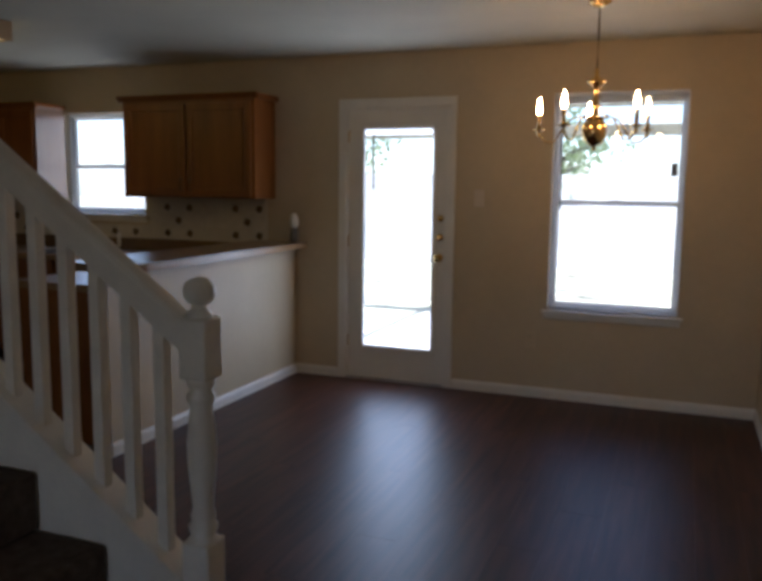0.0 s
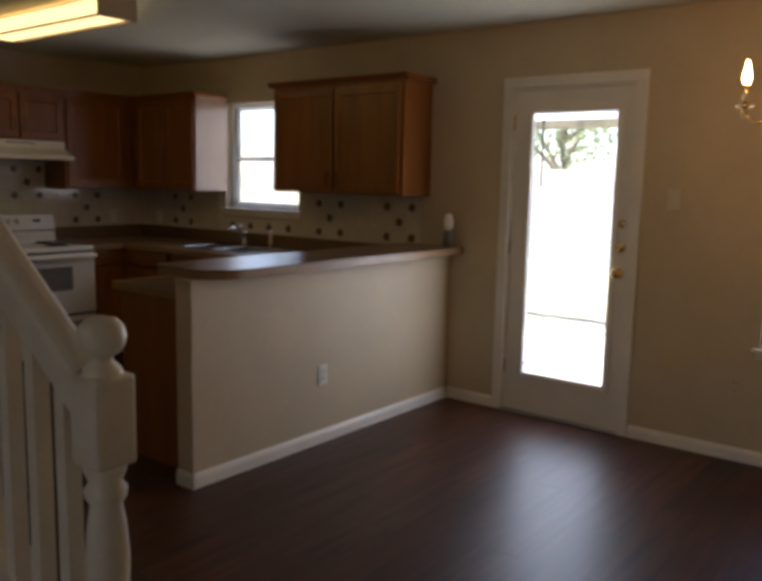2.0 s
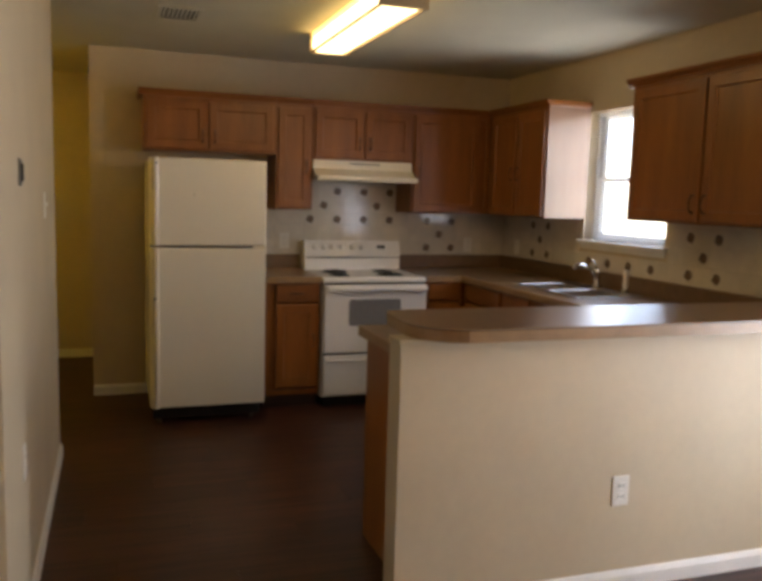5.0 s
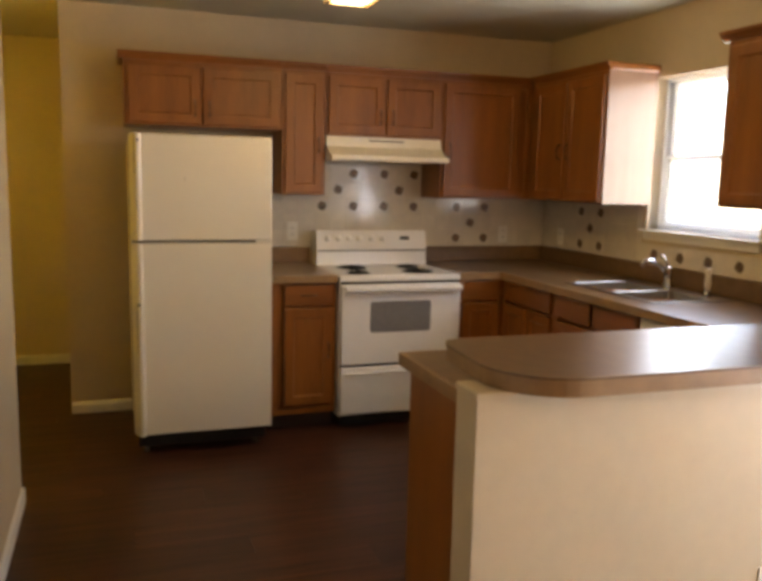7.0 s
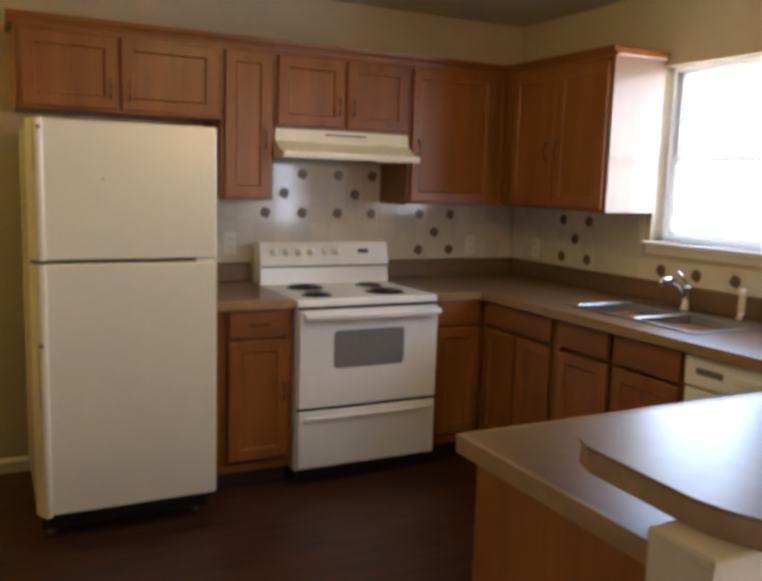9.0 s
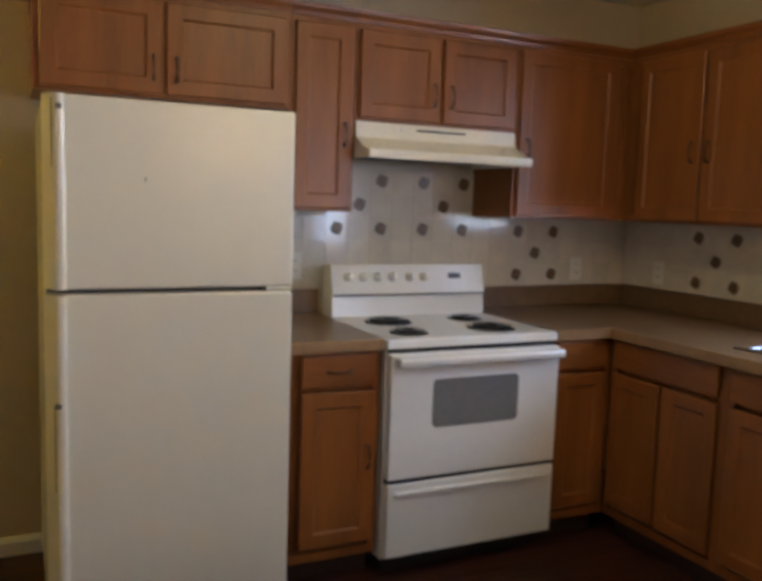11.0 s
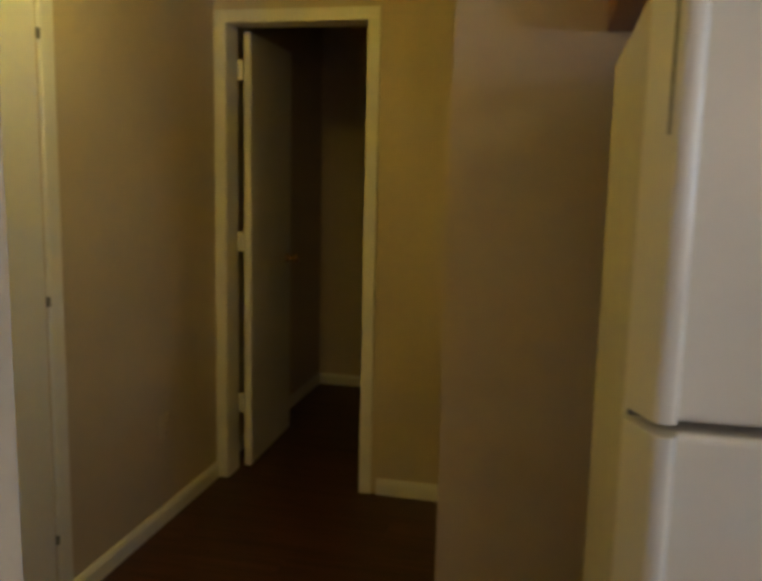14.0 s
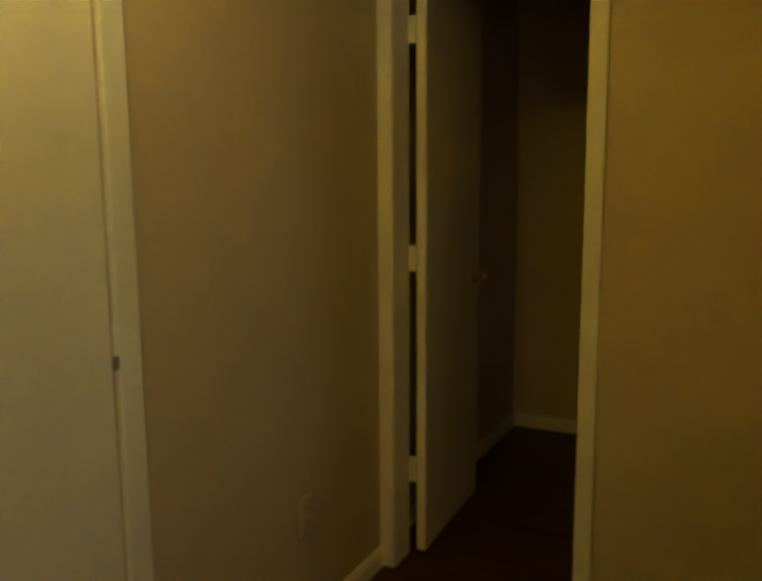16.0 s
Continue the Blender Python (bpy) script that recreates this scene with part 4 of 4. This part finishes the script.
part("column", lathe(bmesh.new(), [(0.005, 0.43), (0.012, 0.42), (0.010, 0.388), (0.022, 0.378), (0.050, 0.368), (0.056, 0.358), (0.030, 0.343), (0.016, 0.33), (0.014, 0.29), (0.018, 0.25), (0.030, 0.235), (0.018, 0.215), (0.022, 0.19), (0.045, 0.172)], 0, 0, 22, "z", Z0), BRASS, ch, "", True)
part("ball", lathe(bmesh.new(), [(0.02, 0.180), (0.046, 0.165), (0.062, 0.135), (0.066, 0.10), (0.059, 0.065), (0.040, 0.042), (0.020, 0.030), (0.010, 0.022), (0.012, 0.012), (0.004, 0.0)], 0, 0, 26, "z", Z0), BRASS, ch, "round brass body", True)
for k in range(5):
    a = radians(-114 + 72 * k)
    u = Vector((math.cos(a), math.sin(a), 0))

    def at(r, h):
        return tuple(u * r + Vector((0, 0, Z0 + h)))

    pts = [at(0.03, 0.165), at(0.08, 0.185), at(0.135, 0.165), at(0.18, 0.105), at(0.212, 0.050), at(0.262, 0.055), at(0.290, 0.085), at(0.298, 0.115)]
    arm = part("arm", tube(bmesh.new(), pts, 0.0055, 8), BRASS, ch, "", True)
    cx, cy = (u * 0.298).x, (u * 0.298).y
    part("drip_cup", lathe(bmesh.new(), [(0.006, 0.075), (0.010, 0.09), (0.008, 0.11), (0.034, 0.117), (0.036, 0.123), (0.015, 0.125)], cx, cy, 16, "z", Z0), BRASS, arm, "", True)
    part("candle", lathe(bmesh.new(), [(0.011, 0.123), (0.011, 0.200), (0.008, 0.203)], cx, cy, 14, "z", Z0), BRASS, arm, "", True)
    part("bulb", lathe(bmesh.new(), [(0.008, 0.201), (0.0115, 0.210), (0.0138, 0.224), (0.0120, 0.242), (0.0068, 0.264), (0.0018, 0.290)], cx, cy, 16, "z", Z0), BULB, arm, "glowing flame-shaped bulb", True)

# ---- hall door ----
casing("trim_hall_door", "y", -6.67, 0.016, 1.457, 2.085, 2.045, 0.055, "painted casing round the hall closet door")
hj = bmesh.new()
box(hj, -6.79, -6.668, 1.443, 1.457, 0, 2.045)
box(hj, -6.79, -6.668, 2.085, 2.100, 0, 2.045)
box(hj, -6.79, -6.668, 1.443, 2.100, 2.045, 2.060)
tagged(part("trim_hall_jamb", hj, TRIM), "painted jamb of the hall closet door", "trim", kind="structure")
d2 = tagged(new("door_2"), "white flush door standing open into a dark closet", "door", kind="structure")
d2.matrix_world = pose(-6.80, 1.479, 0, 0, 0, 182)
part("door_slab", block(0.0, 0.612, -0.036, 0.0, 0.012, 2.035, 0.003), DOORP, d2)
part("door_knob", lathe(bmesh.new(), [(0.028, 0.0), (0.028, -0.006), (0.011, -0.01), (0.011, -0.03), (0.025, -0.04), (0.025, -0.058), (0.006, -0.064)], 0.552, -0.036, 16, "y", 0.965), BRASS, d2, "brass door knob", True)
for hz in (0.324, 1.095, 1.866):
    part("hinge", block(-0.012, 0.004, -0.004, 0.024, hz - 0.045, hz + 0.045, 0.002), TRIM, d2)
# the closed door beside it
casing("trim_side_door", "x", 1.40, 0.016, -5.462, -4.688, 2.045, 0.064, "painted casing round the closed side door")
d3 = tagged(new("door_3"), "closed white flush door with worn brass hinges", "door", kind="structure")
d3.location = (-5.458, 1.404, 0.0)
part("door_slab", block(0.003, 0.765, -0.036, 0.0, 0.012, 2.038, 0.003), DOORP, d3)
part("door_knob", lathe(bmesh.new(), [(0.028, 0.0), (0.028, 0.006), (0.011, 0.01), (0.011, 0.03), (0.025, 0.04), (0.025, 0.058), (0.006, 0.064)], 0.70, 0.0, 16, "y", 0.965), BRASS, d3, "brass door knob", True)
for hz in (0.24, 1.00, 1.78):
    hg = part("hinge", lathe(bmesh.new(), [(0.006, 0), (0.006, 0.09)], 0.0, 0.006, 10, "z", hz), TRIM, d3, "painted-over hinge")
    part("worn_paint", lathe(bmesh.new(), [(0.0064, 0), (0.0066, 0.03)], 0.0, 0.006, 8, "z", hz), SEAL, hg, "dark worn paint")

# ---- staircase ----
st = thing("staircase", pose(0, 0, 0), "carpeted staircase with a cream painted balustrade", "staircase")
RISE, RUN, X1 = 0.190, 0.260, -0.35
for k in range(12):
    x = X1 - RUN * k
    sb = bmesh.new()
    box(sb, x - RUN - 0.001, x + 0.022, 1.285, 2.193, RISE * k + (0.0 if k == 0 else 0.001), RISE * (k + 1), 0.016, 3)
    part("step", sb, CARPET, st, "brown carpeted step")


def slope(x):
    return 0.7275 * (-0.378 - x)


sg = bmesh.new()
side_prism(sg, [(-0.325, 0.0), (-1.72, 0.0), (-1.72, 0.363 + slope(-1.72) - 0.03), (-0.325, 0.363 + slope(-0.325) - 0.03)], 2.195, 2.295)
part("stringer_wall", sg, RAIL, st, "cream painted sloping side wall")
sh = bmesh.new()
side_prism(sh, [(-0.32, 0.363 + slope(-0.32) - 0.03), (-1.72, 0.363 + slope(-1.72) - 0.03), (-1.72, 0.363 + slope(-1.72)), (-0.32, 0.363 + slope(-0.32))], 2.187, 2.303)
part("shoe_rail", sh, RAIL, st)
hr = bmesh.new()
PROFILE = [(-0.030, 0.672), (0.030, 0.672), (0.033, 0.700), (0.036, 0.735), (0.037, 0.755), (0.032, 0.770), (0.020, 0.779), (0.0, 0.782)]
PROFILE += [(-y, z) for y, z in PROFILE[6:1:-1]]
ends = [[hr.verts.new((x, 2.245 + y, 0.361 + z + slope(x))) for y, z in PROFILE] for x in (-0.32, -1.72)]
hr.faces.new(ends[0])
hr.faces.new(ends[1][::-1])
for i in range(len(PROFILE)):
    j = (i + 1) % len(PROFILE)
    hr.faces.new((ends[0][i], ends[0][j], ends[1][j], ends[1][i]))
part("handrail", hr, RAIL, st, "cream painted handrail")
for k in range(11):
    x = -0.408 - 0.1145 * k
    bb = bmesh.new()
    lo, hi = 0.363 + slope(x) - 0.02, 0.363 + 0.68 + slope(x)
    box(bb, x - 0.018, x + 0.018, 2.227, 2.263, lo, hi)
    part("baluster", bb, RAIL, st)
nw = bmesh.new()
NX, NY = -0.277, 2.245
box(nw, NX - 0.045, NX + 0.045, NY - 0.045, NY + 0.045, 0.0, 0.43, 0.006, 2)
box(nw, NX - 0.045, NX + 0.045, NY - 0.045, NY + 0.045, 0.915, 1.095, 0.010, 2)
lathe(nw, [(0.045, 0.42), (0.044, 0.435), (0.034, 0.445), (0.041, 0.46), (0.043, 0.475), (0.033, 0.49), (0.037, 0.505), (0.030, 0.53), (0.034, 0.58), (0.041, 0.66), (0.043, 0.72), (0.038, 0.79), (0.031, 0.835), (0.040, 0.85), (0.042, 0.865), (0.031, 0.88), (0.040, 0.90), (0.044, 0.92)], NX, NY, 24)
lathe(nw, [(0.040, 1.09), (0.036, 1.105), (0.022, 1.118), (0.020, 1.128), (0.034, 1.136), (0.044, 1.150), (0.047, 1.168), (0.043, 1.186), (0.028, 1.201), (0.006, 1.207)], NX, NY, 24)
newel = part("newel_post", nw, RAIL, st, "turned cream newel post with a ball top")
for p in newel.data.polygons:
    p.use_smooth = p.area < 0.0006

# ---- outside ----
tagged(part("ground", block(-80, 80, 6.01, 120, -0.6, -0.066), GRASS), "dry lawn behind the house", "lawn", kind="structure")
tagged(part("pavement_patio", block(-4.5, 4.5, 6.012, 9.4, -0.065, -0.06, 0.002), CONCRETE), "pale concrete patio slab", "patio", kind="structure")
pg = thing("patio_cover", pose(0, 0, 0), "weathered timber patio cover on square posts", "patio cover")
part("beam", block(-4.4, 4.4, 9.14, 9.28, 2.05, 2.17, 0.008), TIMBER, pg)
for k in range(10):
    part("rafter", block(-4.2 + 0.93 * k, -4.16 + 0.93 * k, 6.02, 9.45, 2.42, 2.55), TIMBER, pg)
part("top_plate", block(-4.4, 4.4, 9.16, 9.26, 2.36, 2.42), TIMBER, pg)
for x in (-4.3, 4.3):
    part("post", block(x - 0.05, x + 0.05, 9.16, 9.26, -0.06, 2.05, 0.006), TIMBER, pg)
    part("short_post", block(x - 0.05, x + 0.05, 9.165, 9.255, 2.17, 2.36), TIMBER, pg)
fe = thing("fence", pose(0, 16.0, -0.066), "weathered grey wooden fence across the yard", "fence")
bd = mesh_of(block(0.0, 0.147, 0.0, 0.018, -0.03, 1.83), "board", FENCEW)
for k in range(150):
    b = new("board", bd)
    b.parent = fe
    b.location = (-13 + 0.15 * k, 0.0, random.uniform(-0.015, 0.015))
for z in (0.35, 1.5):
    part("fence_rail", block(-13, 9.5, 0.018, 0.055, z, z + 0.09), FENCEW, fe)


def tree(m, h, spread, seed, label):
    rnd = random.Random(seed)
    root = thing("tree", m, label, "tree", "trees in the yard")
    tr = bmesh.new()
    tube(tr, [(0, 0, 0), (0.05, 0.02, h * 0.25), (-0.03, 0.06, h * 0.5), (0.08, 0.0, h * 0.8)], [0.17, 0.13, 0.10, 0.04], 10)
    tips = []
    for k in range(11):
        a, z = rnd.uniform(0, 6.28), h * rnd.uniform(0.32, 0.7)
        ln_ = spread * rnd.uniform(0.5, 1.0)
        e = Vector((math.cos(a) * ln_, math.sin(a) * ln_, z + h * rnd.uniform(0.1, 0.32)))
        tube(tr, [(0.0, 0.03, z), tuple(Vector((0, 0, z)) * 0.5 + e * 0.5 + Vector((0, 0, 0.1))), tuple(e)], [0.06, 0.04, 0.015], 6)
        tips += [e, e * 0.6 + Vector((0, 0, z * 0.4))]
    part("trunk", tr, BARK, root)
    verts, faces = [], []
    for k in range(1500):
        c = rnd.choice(tips) + Vector((rnd.gauss(0, spread * 0.22), rnd.gauss(0, spread * 0.22), rnd.gauss(0, h * 0.07)))
        q = Euler((rnd.uniform(0, 6.28), rnd.uniform(0, 6.28), rnd.uniform(0, 6.28))).to_matrix()
        s = rnd.uniform(0.05, 0.10)
        i = len(verts)
        verts += [tuple(c + q @ Vector(v)) for v in ((-s, 0, 0), (0, -s * 0.5, 0.01), (s, 0, 0), (0, s * 0.5, 0.01))]
        faces.append((i, i + 1, i + 2, i + 3))
    me = bpy.data.meshes.new("crown")
    me.from_pydata(verts, [], faces)
    me.materials.append(LEAF)
    cr = new("crown", me)
    cr.parent = root
    return root


tree(pose(-6.6, 17.6, -0.066), 5.0, 1.9, 3, "leafy tree behind the fence")
tree(pose(-1.7, 17.4, -0.066), 3.6, 1.2, 5, "small leafy tree behind the fence")

# ---- wall tiles ----
ts = 0.1062
tm = mesh_of(block(-ts / 2, ts / 2, -0.007, 0.0, -ts / 2, ts / 2, 0.0012, 1), "tile", TILE)
fm = bmesh.new()
ring = [fm.verts.new((0.027 * (1 + 0.05 * math.sin(7 * a + 0.6)) * math.cos(a), -0.0088, 0.027 * (1 + 0.05 * math.sin(7 * a + 0.6)) * math.sin(a))) for a in [2 * math.pi * k / 24 for k in range(24)]]
base_ring = [fm.verts.new((v.co.x * 1.06, -0.0070, v.co.z * 1.06)) for v in ring]
fm.faces.new(ring)
for k in range(24):
    fm.faces.new((ring[k], ring[(k + 1) % 24], base_ring[(k + 1) % 24], base_ring[k]))
medal = mesh_of(fm, "medallion", WARE)
lm = bmesh.new()
for s in (0.4, 1.9, 3.3, 5.0):
    lv = [lm.verts.new((r * math.cos(s + b), -0.0094, r * math.sin(s + b))) for r, b in ((0.008, 0.0), (0.022, 0.5), (0.037, 0.1), (0.022, -0.4))]
    lm.faces.new(lv)
leafm = mesh_of(lm, "leaf_motif", LEAFD)


def tiles(name, m, cols, rows, pitch, c0, z0, keep, decor):
    """Square wall tiles in a grid on the wall's face, some with a fruit motif."""
    root = tagged(new(name), "cream glazed wall tiles with small brown fruit motifs", "tiles", kind="structure")
    root.matrix_world = m
    for i in cols:
        for j in rows:
            x, z = c0 + pitch * i, z0 + 0.1065 * j
            if not keep(x, z):
                continue
            t = new("tile", tm)
            t.parent = root
            t.location = (x, -0.003, z)
            t.scale.x = pitch / 0.1065
            if (i, j) in decor:
                d = new("medallion", medal)
                d.parent = t
                f = new("leaf_motif", leafm)
                f.parent = t
    return root


west = {(0, 4), (2, 4), (4, 4), (-1, 3), (3, 3), (-2, 2), (0, 2), (2, 2), (4, 2), (7, 2), (9, 2), (8, 1), (7, 0), (9, 0)}
tiles("wall_tiles_west", pose(XW, 4.411, 1.073, 0, 0, 90), range(-7, 14), range(-2, 5), 0.1067, 0.0, 0.0,
      lambda x, z: (z > -0.03 and -0.68 < x < 1.38 and z < 0.26) or (-0.25 < x < 0.46), west)
north = {(-1, 2), (1, 2), (0, 1), (-1, 0), (1, 0), (6, 0), (8, 0), (10, 0), (12, 0), (15, 2), (17, 2), (16, 1), (15, 0), (17, 0), (21, 2), (23, 2), (22, 1), (21, 0), (23, 0)}
tiles("wall_tiles_north", pose(-4.657, YN, 1.073), range(-5, 24), range(0, 3), 0.109, 0.0, 0.0,
      lambda x, z: not (0.50 < x < 1.46 and z > 0.05), north)
gw = bmesh.new()
box(gw, XW + 0.0005, XW + 0.0055, 3.66, 5.845, 1.017, 1.36)
box(gw, XW + 0.0005, XW + 0.0055, 4.13, 4.89, 0.85, 1.57)
tagged(part("trim_grout_west", gw, GROUT), "cream grout bed of the range wall tiles", "grout", kind="structure")
gn = bmesh.new()
box(gn, XW + 0.006, -4.14, YN - 0.0055, YN - 0.0005, 1.017, 1.365)
box(gn, -4.14, -3.21, YN - 0.0055, YN - 0.0005, 1.017, 1.13)
box(gn, -3.21, -2.08, YN - 0.0055, YN - 0.0005, 1.017, 1.372)
tagged(part("trim_grout_north", gn, GROUT), "cream grout bed of the window wall tiles", "grout", kind="structure")

# ---- floor planks ----
PW, PL = 0.193, 1.21
plank_meshes = {}
rest = bmesh.new()
col, x = 0, XE - 0.002
while x - PW > -8.48:
    start = -4.0 - (0.37 * col % 1) * PL
    y = start
    while y < YN - 0.01:
        y0, y1 = max(y + 0.0004, -4.0), min(y + PL - 0.0004, YN - 0.004)
        y += PL
        if y1 - y0 < 0.04:
            continue
        cy = (y0 + y1) / 2
        seen = (cy > 2.3 and x > -5.4) or (cy > 0.4 and x > -0.45) or (0.9 < cy < 3.0 and x < -3.7)
        if not seen:
            box(rest, x - PW + 0.001, x - 0.001, y0, y1, -0.007, 0.0)
            continue
        key = round(y1 - y0, 3)
        if key not in plank_meshes:
            plank_meshes[key] = mesh_of(block(-PW / 2 + 0.0003, PW / 2 - 0.0003, -key / 2, key / 2, -0.007, 0.0), "plank", PLANK)
        p = new("plank", plank_meshes[key])
        p.parent = floor
        p.location = (x - PW / 2, cy, 0.0)
    x -= PW
    col += 1
part("plank_rest", rest, PLANK, floor)["kind"] = "stuff"
